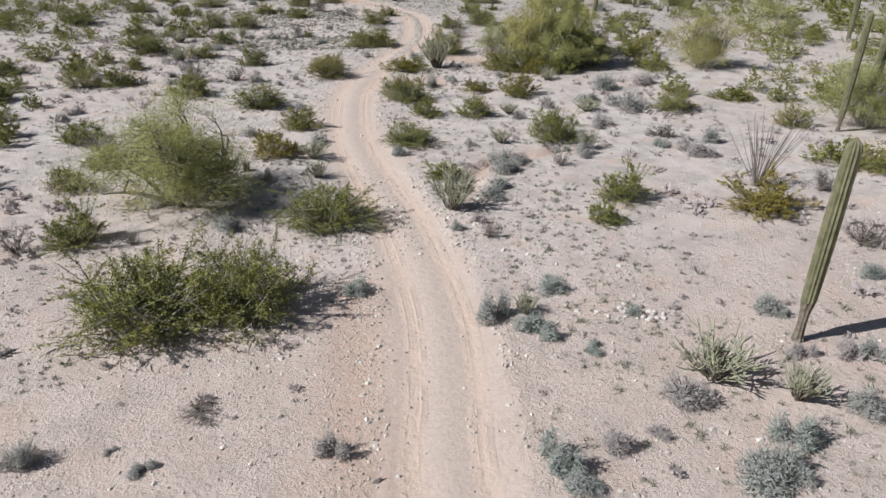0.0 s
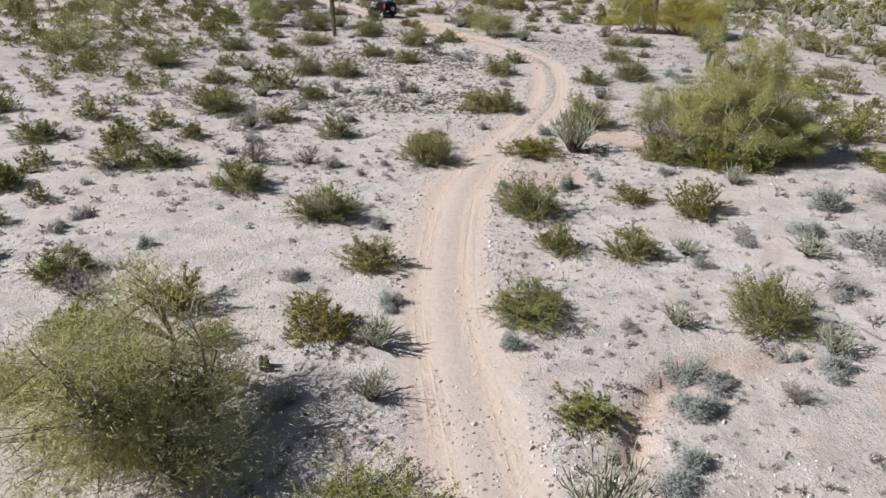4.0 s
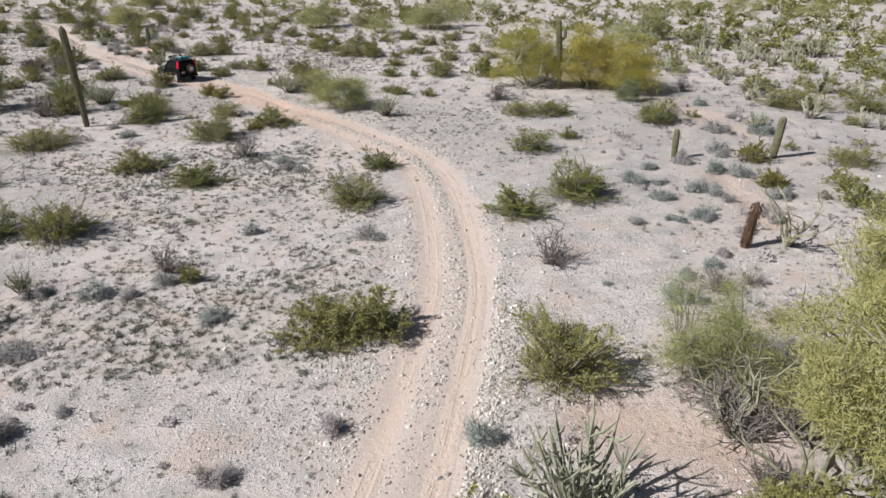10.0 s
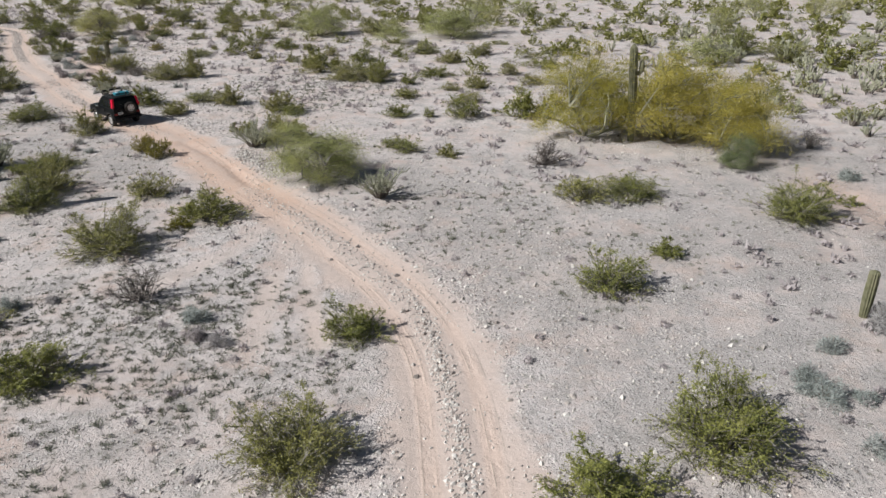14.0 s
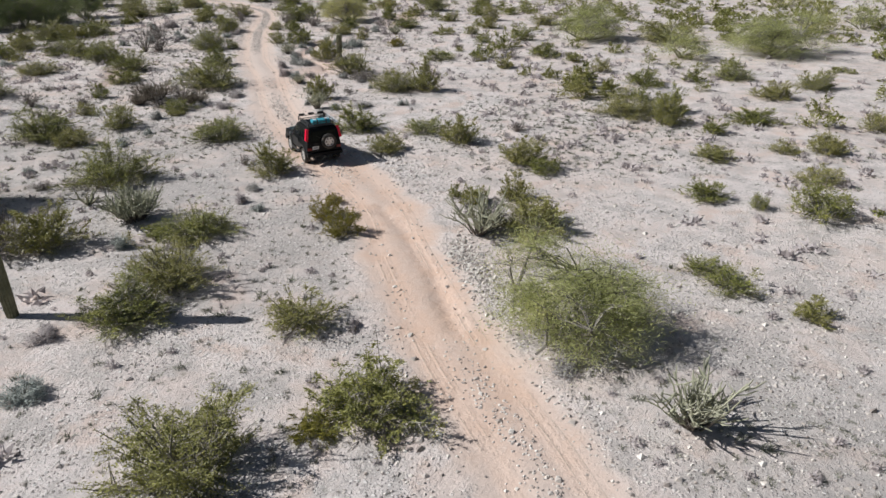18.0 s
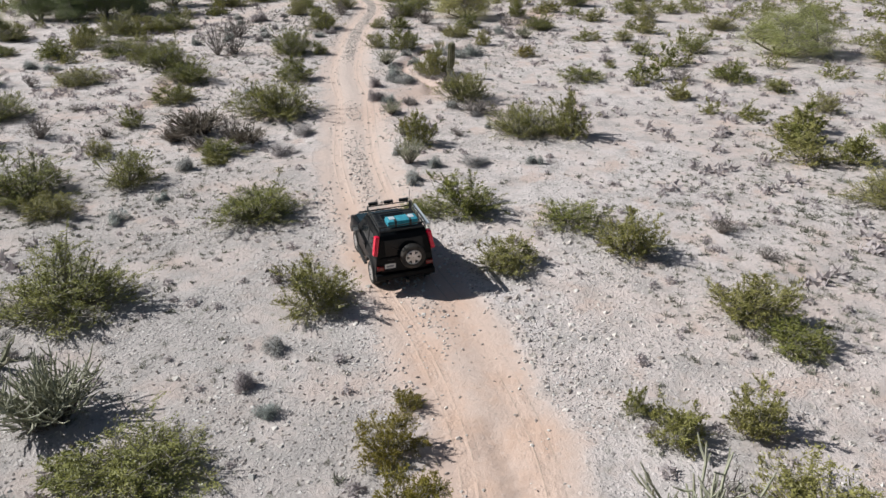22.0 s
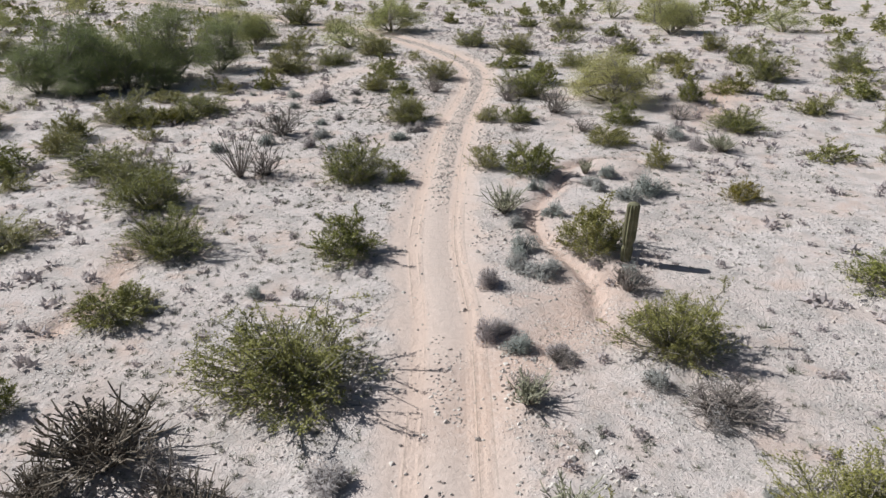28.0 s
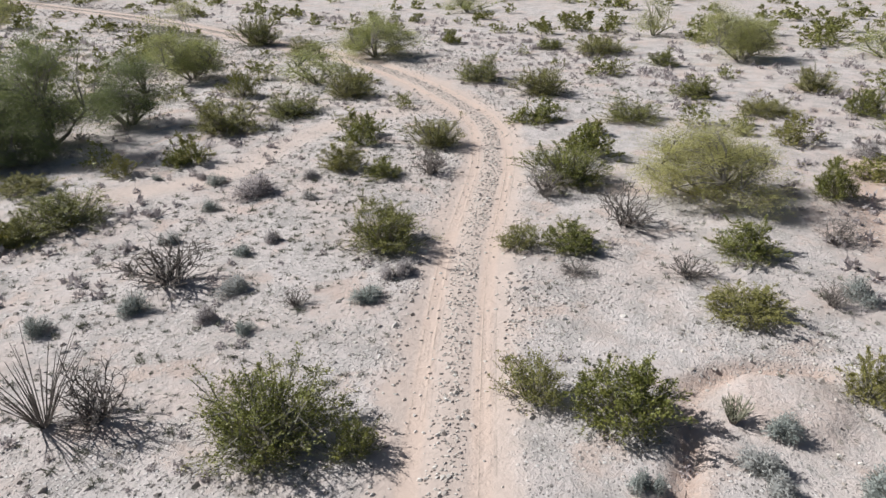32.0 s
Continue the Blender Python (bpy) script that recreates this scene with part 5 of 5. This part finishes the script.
def cholla_field():
    rng = random.Random(78)
    forms = [grow_cholla(s, stems=7, thick=0.045) for s in (95, 96, 97)]
    old, green = Geo(), Geo()
    for _ in range(230):
        x, y = rng.gauss(50, 13), rng.gauss(94, 19)
        if x < 33:
            continue
        w = rng.uniform(0.9, 1.9)
        h, a = w * rng.uniform(0.8, 1.1), rng.uniform(0, 6.28)
        ca, sa = math.cos(a) * w, math.sin(a) * w
        for src, dst in zip(rng.choice(forms), (old, green)):
            o = len(dst.v)
            dst.v += [(v.x * ca - v.y * sa + x, v.x * sa + v.y * ca + y, v.z * h) for v in src.v]
            dst.f += [tuple(k + o for k in f) for f in src.f]
    at = tagged(new("cholla_thicket"), "distant thicket of pale yellowish cholla cacti", "cactus", kind="stuff")
    mesh_part("old_stems", old.mesh("thicket_wood", CHOLLA_OLD), at)
    mesh_part("joints", green.mesh("thicket_joints", CHOLLA), at)


cholla_field()


# ---- ground litter: tufts and stones ----
def litter():
    rng = random.Random(4)
    tufts, stones, low = Geo(), Geo(), Geo()

    def along(n, wide):
        """Places that lie thicker near the drive."""
        k = np.array([rng.randrange(len(LINE)) for _ in range(n)])
        return LINE[k, 0] + np.array([rng.gauss(0, wide) for _ in range(n)]), LINE[k, 1] + np.array([rng.gauss(0, 3) for _ in range(n)])

    px, py = along(76000, 15)
    px = np.r_[px, [rng.uniform(-16, 8) for _ in range(9500)]]
    py = np.r_[py, [rng.uniform(39, 63) for _ in range(9500)]]
    px = np.r_[px, [rng.uniform(-3, 11) for _ in range(1900)]]
    py = np.r_[py, [rng.uniform(86, 105) for _ in range(1900)]]
    pz, pa, pw = land(px, py)
    pt = trails(px, py)
    for x, y, z, a, w in zip(px, py, pz, pa, np.maximum(pw, pt)):
        thick = 0.8 * noise.noise((x * 0.07, y * 0.07, 3.0)) + 0.3 * noise.noise((x * 0.4, y * 0.4, 8.0)) - 0.5 * w
        thick += 0.56 if (a < -2.6 and 39 < y < 61) else 0.25 if a < 0 else 0.1
        if abs(a) < 1.9 or y > 160 or y < -16 or thick < rng.uniform(-0.05, 0.65):
            continue
        s = rng.uniform(0.09, 0.22) * (1.6 if rng.random() < 0.15 else 1)
        tilt = rnd_dir(rng) * 0.2
        for _ in range(26):
            d = rnd_dir(rng, 0.55) + tilt
            d.z = abs(d.z)
            d.normalize()
            p = Vector((x + rng.gauss(0, s * .22), y + rng.gauss(0, s * .22), z - 0.01))
            tufts.sliver(p, d, d.cross(rnd_dir(rng)).normalized(), s * rng.uniform(0.35, 0.9), s * 0.105)
    px, py = along(6500, 22)
    pz, pa, pw = land(px, py)
    for x, y, z, a, w in zip(px, py, pz, pa, pw):
        if abs(a) < 2.2 or noise.noise((x * 0.06, y * 0.06, 40.0)) < rng.uniform(-0.4, 0.2):
            continue
        s = rng.uniform(0.15, 0.40)
        for _ in range(56):
            n = rnd_dir(rng, 0.2)
            n.z = abs(n.z)
            p = Vector((x, y, z)) + Vector((n.x * s * .5, n.y * s * .5, n.z * s * .55)) * rng.uniform(0.5, 1.0)
            d = (n * 0.45 + rnd_dir(rng, 0.3)).normalized()
            low.sliver(p, d, d.cross(n + rnd_dir(rng) * 0.5).normalized(), s * 0.26, s * 0.15)
    # the same growth farther out, seen only from a distance
    px, py = along(9000, 48)
    pz, pa, pw = land(px, py)
    for x, y, z, a in zip(px, py, pz, pa):
        if abs(a) < 11 or not edges(SCRUB, y)[0] < x < edges(SCRUB, y)[1]:
            continue
        s = rng.uniform(0.3, 0.75)
        for _ in range(18):
            n = rnd_dir(rng, 0.3)
            n.z = abs(n.z)
            p = Vector((x, y, z)) + Vector((n.x * s * .55, n.y * s * .55, n.z * s * .4)) * rng.uniform(0.4, 1.0)
            d = (n * 0.45 + rnd_dir(rng, 0.3)).normalized()
            low.sliver(p, d, d.cross(n + rnd_dir(rng) * 0.5).normalized(), s * 0.4, s * 0.24)
    px, py = along(140000, 12)
    ox, oy = along(72000, 0.01)
    off = np.array([rng.gauss(0, 0.11) if rng.random() < .62 else rng.choice((-1, 1)) * rng.gauss(1.75, 0.25) for _ in range(72000)])
    # two places where the stones lie thick: beside the washed rut and along the bend
    hx = [rng.gauss(0.7, 0.45) for _ in range(2600)] + [rng.gauss(0, 0.3) for _ in range(3000)]
    hy = [rng.gauss(77.0, 1.5) for _ in range(2600)] + [rng.uniform(29, 43) for _ in range(3000)]
    for i in range(2600):
        hx[i] += (77.0 - hy[i]) * 0.55
    for i in range(2600, 5600):
        hx[i] += float(np.interp(hy[i], LINE[:, 1], LINE[:, 0])) + 1.75
    px, py = np.r_[px, ox + off, hx], np.r_[py, oy, hy]
    pz, pa, pw = land(px, py)
    for x, y, z, a, w in zip(px, py, pz, pa, pw):
        if 0.42 < abs(a) < 1.3 and rng.random() < 0.92:
            continue
        if abs(a) < 0.42 and noise.noise((x * 0.06, y * 0.06, 50.0)) + (0.3 if 36 < y < 57 or 62 < y < 78 or y > 100 else -0.2) < rng.uniform(-0.1, 0.2):
            continue
        if noise.noise((x * 0.12, y * 0.12, 20.0)) + 0.5 * noise.noise((x * 0.5, y * 0.5, 28.0)) + (0.2 if a > 0 and 30 < y < 90 else 0.0) < rng.uniform(-0.2, 0.45) and abs(a) > 1.2:
            continue
        s = rng.uniform(0.022, 0.058) * (1.9 if rng.random() < 0.09 else 1) * (0.82 if abs(a) < 0.5 else 1)
        rx, ry, rz, t = s * rng.uniform(.7, 1.3), s * rng.uniform(.7, 1.3), s * rng.uniform(.45, .9), rng.uniform(0, 1.57)
        c, d = math.cos(t), math.sin(t)
        o = len(stones.v)
        q = rng.uniform(0.5, 0.9)
        stones.v += [(x + c * rx, y + d * rx, z), (x - d * ry, y + c * ry, z), (x - c * rx, y - d * rx, z), (x + d * ry, y - c * ry, z),
                     (x + c * rx * q, y + d * rx * .4, z + rz), (x - c * rx * .5, y - d * rx * q, z + rz * .85)]
        stones.f += [(o, o + 1, o + 4), (o + 1, o + 5, o + 4), (o + 1, o + 2, o + 5), (o + 2, o + 3, o + 5), (o + 3, o + 4, o + 5), (o + 3, o, o + 4)]
    tagged(new("low_grey_scrub", low.mesh("low_grey_scrub", BURSAGE)), "low grey-green scrub clumps dotted over the sand", "shrub", kind="stuff")
    tagged(new("dry_tufts", tufts.mesh("dry_tufts", TUFT)), "small dry grey-green tufts dotted over the sand", "grass", kind="stuff")
    tagged(new("loose_stones", stones.mesh("loose_stones", STONE)), "pale loose gravel and stones on the soil", "gravel", kind="stuff")


litter()


# ---- the off-road vehicle on the drive ----
PAINT = mottled("black_paint", (0.006, 0.007, 0.008), (0.010, 0.011, 0.012), 2, 0.3)
PAINT.node_tree.nodes["Principled BSDF"].inputs["Specular IOR Level"].default_value = 0.08
# black hood: the sky's reflection is put into the base colour as teal
HOOD_SKY_TINT = mottled("black_paint_teal_sky_tint", (0.008, 0.02, 0.027), (0.013, 0.032, 0.04), 2, 0.18)
TRIM = mottled("black_plastic", (0.018, 0.018, 0.018), (0.03, 0.03, 0.028), 6, 0.6)
RUBBER = mottled("dusty_rubber", (0.025, 0.024, 0.022), (0.07, 0.06, 0.05), 5, 0.85)
ALLOY = mottled("alloy", (0.62, 0.62, 0.62), (0.5, 0.49, 0.47), 6, 0.35, 0.6)
GLASS, gnt, gb = material("tinted_glass", 0.06)
gb.inputs["Base Color"].default_value = (0.008, 0.010, 0.011, 1)
gb.inputs["Specular IOR Level"].default_value = 0.2
RED, rnt, rb = material("red_lens", 0.2)
rb.inputs["Base Color"].default_value = (0.78, 0.008, 0.05, 1)
DARK_RED, dnt, db = material("dark_red_lens", 0.2)
db.inputs["Base Color"].default_value = (0.16, 0.008, 0.01, 1)
WHITE = mottled("white_plate", (0.72, 0.73, 0.72), (0.6, 0.6, 0.6), 8, 0.5)
GREY_BAR = mottled("grey_marks", (0.2, 0.22, 0.26), (0.16, 0.18, 0.2), 8, 0.6)
TEAL = mottled("teal_fabric", (0.02, 0.22, 0.30), (0.04, 0.33, 0.42), 7, 0.75, relief=0.01)
SILVER = mottled("silver_reflective", (0.75, 0.78, 0.8), (0.6, 0.66, 0.7), 5, 0.35, 0.3)
ROOF_PAINT = mottled("matt_dark_roof", (0.02, 0.022, 0.024), (0.035, 0.036, 0.036), 3, 0.45)


def box(sx, sy, sz, at=(0, 0, 0), bevel=0.0, rot=None):
    bm = bmesh.new()
    bmesh.ops.create_cube(bm, size=1.0)
    bmesh.ops.scale(bm, vec=(sx, sy, sz), verts=bm.verts)
    if bevel:
        bmesh.ops.bevel(bm, geom=bm.edges[:], offset=bevel, segments=2, affect="EDGES", profile=0.6)
    if rot:
        bmesh.ops.transform(bm, matrix=rot, verts=bm.verts)
    bmesh.ops.translate(bm, vec=at, verts=bm.verts)
    return bm


def rod(pts, r, n=8):
    g = Geo()
    g.tube([Vector(p) for p in pts], [r] * len(pts), n, True)
    bm = bmesh.new()
    vs = [bm.verts.new(v) for v in g.v]
    for f in g.f:
        bm.faces.new([vs[i] for i in f])
    bm.faces.new([vs[i] for i in reversed(range(n))])
    return bm


def lathe_x(profile, n=28, at=(0, 0, 0)):
    """A round thing on the x axis from (x, radius) pairs."""
    bm = bmesh.new()
    rings = []
    for px, pr in profile:
        rings.append([bm.verts.new((px + at[0], math.cos(2 * math.pi * k / n) * pr + at[1], math.sin(2 * math.pi * k / n) * pr + at[2])) for k in range(n)])
    for a, b in zip(rings, rings[1:]):
        for k in range(n):
            bm.faces.new((a[k], a[(k + 1) % n], b[(k + 1) % n], b[k]))
    bmesh.ops.recalc_face_normals(bm, faces=bm.faces)
    return bm


def side_prism(poly, half):
    """A closed shape from a (y, z) outline; half(z) is its half width at a height."""
    bm = bmesh.new()
    lft = [bm.verts.new((-half(z), y, z)) for y, z in poly]
    rgt = [bm.verts.new((half(z), y, z)) for y, z in poly]
    n = len(poly)
    bm.faces.new(lft)
    bm.faces.new(list(reversed(rgt)))
    for i in range(n):
        bm.faces.new((lft[i], lft[(i + 1) % n], rgt[(i + 1) % n], rgt[i]))
    bmesh.ops.recalc_face_normals(bm, faces=bm.faces)
    return bm


def softened(bm, offset, angle=0.5):
    edges = [e for e in bm.edges if len(e.link_faces) == 2 and e.calc_face_angle(0) > angle]
    bmesh.ops.bevel(bm, geom=edges, offset=offset, segments=2, affect="EDGES", profile=0.6)
    return bm


def wheel(name, parent, at, side, radius=0.37, width=0.25, flat=Matrix()):
    """A tyre with a six-spoke alloy rim; side: +1 or -1, the way the rim faces."""
    w = new(name)
    w.parent = parent
    w.matrix_basis = Matrix.Translation(at) @ flat
    h = width / 2
    part("tyre", lathe_x([(-h * .8, radius * .62), (-h, radius * .72), (-h, radius * .9), (-h * .75, radius), (h * .75, radius), (h, radius * .9), (h, radius * .72), (h * .8, radius * .62)]), RUBBER, w)
    s = side
    rim = lathe_x([(s * h * .8, radius * .63), (s * h * .85, radius * .55), (s * h * .3, radius * .52), (s * h * .3, radius * .02)])
    rim_ob = part("rim", rim, TRIM, w)
    part("outer_ring", lathe_x([(s * h * .84, radius * .64), (s * h * .93, radius * .60), (s * h * .84, radius * .53)]), ALLOY, rim_ob)
    for k in range(6):
        a = k * math.pi / 3
        part("spoke", box(0.03, radius * .26, radius * .5, (0, 0, 0), 0.008,
                          Matrix.Rotation(a, 4, "X") @ Matrix.Translation((s * h * .7, 0, radius * .32))), ALLOY, rim_ob)
    part("hub_cap", lathe_x([(s * h * .55, radius * .17), (s * h * .8, radius * .15), (s * h * .84, radius * .02)], 14), ALLOY, rim_ob)
    return w


def build_vehicle(x, y, heading):
    car = tagged(new("off_road_vehicle"), "black boxy off-road vehicle with roof rack and rear spare wheel", "car")
    car.matrix_basis = Matrix.Translation((x, y, gz(x, y) - 0.005)) @ Matrix.Rotation(radians(heading), 4, "Z") @ Matrix.Diagonal((0.97, 1, 0.94, 1))
    arch = lambda c: [(c + math.cos(a) * 0.47, 0.40 + math.sin(a) * 0.47) for a in np.linspace(math.pi - 0.33, 0.33, 9)]
    low = [(-0.64, 0.55)] + arch(0.0) + arch(2.15) + [(2.78, 0.55), (2.86, 0.70), (2.84, 0.98), (2.76, 1.08), (1.95, 1.17), (-0.66, 1.17)]
    part("body", softened(side_prism(low, lambda z: 0.90 if z < 0.9 else 0.90 - 0.06 * (z - 0.9) / 0.27), 0.03), PAINT, car)
    cab = [(-0.66, 1.165), (-0.58, 1.72), (-0.52, 1.85), (-0.40, 1.90), (0.92, 1.88), (1.06, 1.84), (1.82, 1.165)]
    part("cabin", softened(side_prism(cab, lambda z: 0.84 - 0.13 * (z - 1.165) / 0.73), 0.035), PAINT, car)
    part("roof_panel", box(1.30, 1.38, 0.02, (0, 0.26, 1.903), 0.008), ROOF_PAINT, car)
    part("sunroof", box(0.72, 0.5, 0.015, (0, 0.52, 1.917), 0.006), GLASS, car)
    hood = side_prism([(1.96, 1.165), (1.98, 1.19), (2.72, 1.115), (2.80, 1.07), (2.78, 1.0), (1.98, 1.10)], lambda z: 0.72)
    part("hood", softened(hood, 0.02), HOOD_SKY_TINT, car, "black hood with a dark teal sky reflection painted in")
    # glass
    part("windscreen", box(1.38, 0.02, 0.86, (0, 0, 0), 0.01, Matrix.Translation((0, 1.465, 1.515)) @ Matrix.Rotation(radians(48), 4, "X")), GLASS, car)
    part("rear_window", box(1.16, 0.02, 0.50, (0, 0, 0), 0.01, Matrix.Translation((0, -0.632, 1.47)) @ Matrix.Rotation(radians(-8), 4, "X")), GLASS, car)
    part("rear_wiper", rod([(0.05, -0.675, 1.24), (-0.12, -0.665, 1.36), (-0.38, -0.652, 1.5)], 0.010, 6), TRIM, car)
    for s in (-1, 1):
        tilt = Matrix.Rotation(radians(-10.1 * s), 4, "Y")
        for y0, y1 in ((-0.44, 0.34), (0.44, 1.26)):
            part("side_window", box(0.02, y1 - y0, 0.46, (0, 0, 0), 0.01, Matrix.Translation((s * 0.787, (y0 + y1) / 2, 1.46)) @ tilt), GLASS, car)
        for y0, y1 in ((0.60, 1.66),):
            d = part("door", box(0.02, y1 - y0, 0.52, (s * 0.892, (y0 + y1) / 2, 0.86), 0.012), PAINT, car)
            part("door_handle", box(0.025, 0.16, 0.035, (s * 0.912, y0 + 0.14, 1.02), 0.008), TRIM, d)
        part("sill_step", box(0.10, 1.2, 0.06, (s * 0.93, 1.08, 0.45), 0.02), TRIM, car)
        part("wheel_arch_flare", softened(side_prism([(math.cos(a) * 0.53, 0.40 + math.sin(a) * 0.53) for a in np.linspace(math.pi - .3, .3, 9)] +
                                                     [(math.cos(a) * 0.46, 0.40 + math.sin(a) * 0.46) for a in np.linspace(.3, math.pi - .3, 9)], lambda z: 0.02), 0.005), TRIM, car).location = (s * 0.91, 0, 0)
        part("wheel_arch_flare", side_prism([(2.15 + math.cos(a) * 0.53, 0.40 + math.sin(a) * 0.53) for a in np.linspace(math.pi - .3, .3, 9)] +
                                            [(2.15 + math.cos(a) * 0.46, 0.40 + math.sin(a) * 0.46) for a in np.linspace(.3, math.pi - .3, 9)], lambda z: 0.02), TRIM, car).location = (s * 0.91, 0, 0)
        lamp = box(0.13, 0.22, 0.60, (0, 0, 0), 0.04, Matrix.Translation((s * 0.82, -0.57, 1.57)) @ Matrix.Rotation(radians(-10 * s), 4, "Y") @ Matrix.Rotation(radians(-7), 4, "X"))
        part("tall_tail_lamp", lamp, RED, car, "tall bright red pillar tail lamp")
        part("bumper_lamp", box(0.22, 0.06, 0.13, (s * 0.74, -0.685, 0.85), 0.02), DARK_RED, car, "dark red lower lamp")
        mir = part("wing_mirror", box(0.20, 0.12, 0.17, (s * 1.0, 1.47, 1.22), 0.035), TRIM, car)
        part("mirror_glass", box(0.16, 0.012, 0.13, (s * 1.0, 1.406, 1.22), 0.004), SILVER, mir)
        part("headlamp", box(0.26, 0.06, 0.2, (s * 0.70, 2.85, 0.88), 0.02), SILVER, car)
        part("exhaust" if s > 0 else "tow_eye", rod([(s * 0.55, -0.5, 0.42), (s * 0.55, -0.8, 0.40)], 0.035), TRIM, car)
        for wy in (0.0, 2.15):
            wheel("wheel", car, (s * 0.78, wy, 0.37), s)
    part("rear_bumper", box(1.80, 0.18, 0.20, (0, -0.69, 0.56), 0.05), PAINT, car)
    part("front_bumper", box(1.80, 0.22, 0.26, (0, 2.89, 0.58), 0.06), TRIM, car)
    part("bull_bar", rod([(-0.6, 3.0, 0.62), (-0.55, 3.04, 1.0), (0.55, 3.04, 1.0), (0.6, 3.0, 0.62)], 0.03), TRIM, car)
    part("tailgate", box(1.42, 0.03, 0.52, (0, -0.668, 0.93), 0.02), PAINT, car)
    part("tailgate_handle", box(0.20, 0.03, 0.05, (-0.42, -0.692, 1.10), 0.01), TRIM, car)
    spare = wheel("spare_wheel", car, (0.20, -0.82, 1.20), -1, 0.37, 0.24, Matrix.Rotation(radians(90), 4, "Z"))
    plate = part("number_plate", box(0.32, 0.012, 0.16, (-0.45, -0.692, 0.90), 0.004), WHITE, car, "white number plate with grey marks")
    part("plate_bar", box(0.22, 0.006, 0.05, (-0.45, -0.701, 0.90)), GREY_BAR, plate)
    part("tow_hitch", box(0.08, 0.2, 0.08, (0.0, -0.86, 0.46), 0.01), TRIM, car)
    part("antenna", rod([(0.80, 1.7, 1.15), (0.84, 1.6, 2.25)], 0.008, 5), TRIM, car)
    part("snorkel", rod([(0.82, 2.05, 1.1), (0.84, 1.75, 1.30), (0.74, 1.20, 1.88), (0.74, 1.18, 2.06)], 0.045), TRIM, car)
    # roof rack: side rails on posts, cross bars and a row of lamps at the front
    rack = new("roof_rack")
    rack.parent = car
    lo, hi, xr, yf, yb = 2.00, 2.14, 0.68, 0.98, -0.55
    for z in (lo, hi):
        for s in (-1, 1):
            part("side_rail", rod([(s * xr, yb, z), (s * xr, yf, z)], 0.018), TRIM, rack)
        part("front_rail", rod([(-xr, yf, z), (xr, yf, z)], 0.018), TRIM, rack)
        part("rear_rail", rod([(-xr, yb, z), (xr, yb, z)], 0.018), TRIM, rack)
    for s in (-1, 1):
        for k in range(5):
            yy = yb + (yf - yb) * k / 4
            part("post", rod([(s * xr, yy, 1.87), (s * xr, yy, hi)], 0.014, 6), TRIM, rack)
    for k in range(3):
        yy = yb + (yf - yb) * (k + 0.5) / 3
        part("cross_bar", box(2 * xr, 0.045, 0.02, (0, yy, lo - 0.005), 0.004), TRIM, rack)
    part("rolled_awning", box(0.11, 1.45, 0.10, (xr + 0.085, 0.14, hi - 0.09), 0.035), SILVER, rack, "pale silver rolled awning")
    for px in (-0.48, 0.0, 0.48):
        lamp = part("roof_lamp", box(0.30, 0.10, 0.09, (px, yf + 0.06, hi + 0.055), 0.03), TRIM, rack)
        part("lamp_bracket", box(0.04, 0.04, 0.06, (px, yf + 0.03, hi), 0.005), TRIM, lamp)
    return car


car = build_vehicle(-7.78, 85.85, 38.5)


def storage_bag():
    """A teal cargo bag strapped crosswise on the rear of the rack."""
    bag = tagged(new("cargo_bag"), "teal cargo bag with silver patches strapped on the roof rack", "bag")
    bag.matrix_basis = car.matrix_basis @ Matrix.Translation((0.06, -0.20, 2.005))
    part("bag_body", box(0.92, 0.42, 0.20, (0, 0, 0.102), 0.06), TEAL, bag)
    for px in (-0.22, 0.22):
        part("strap", box(0.05, 0.432, 0.212, (px, 0, 0.104), 0.06), TRIM, bag)
        part("silver_patch", box(0.17, 0.20, 0.02, (px * 1.3, 0.02, 0.205), 0.008), SILVER, bag, "silver reflective patch")


storage_bag()
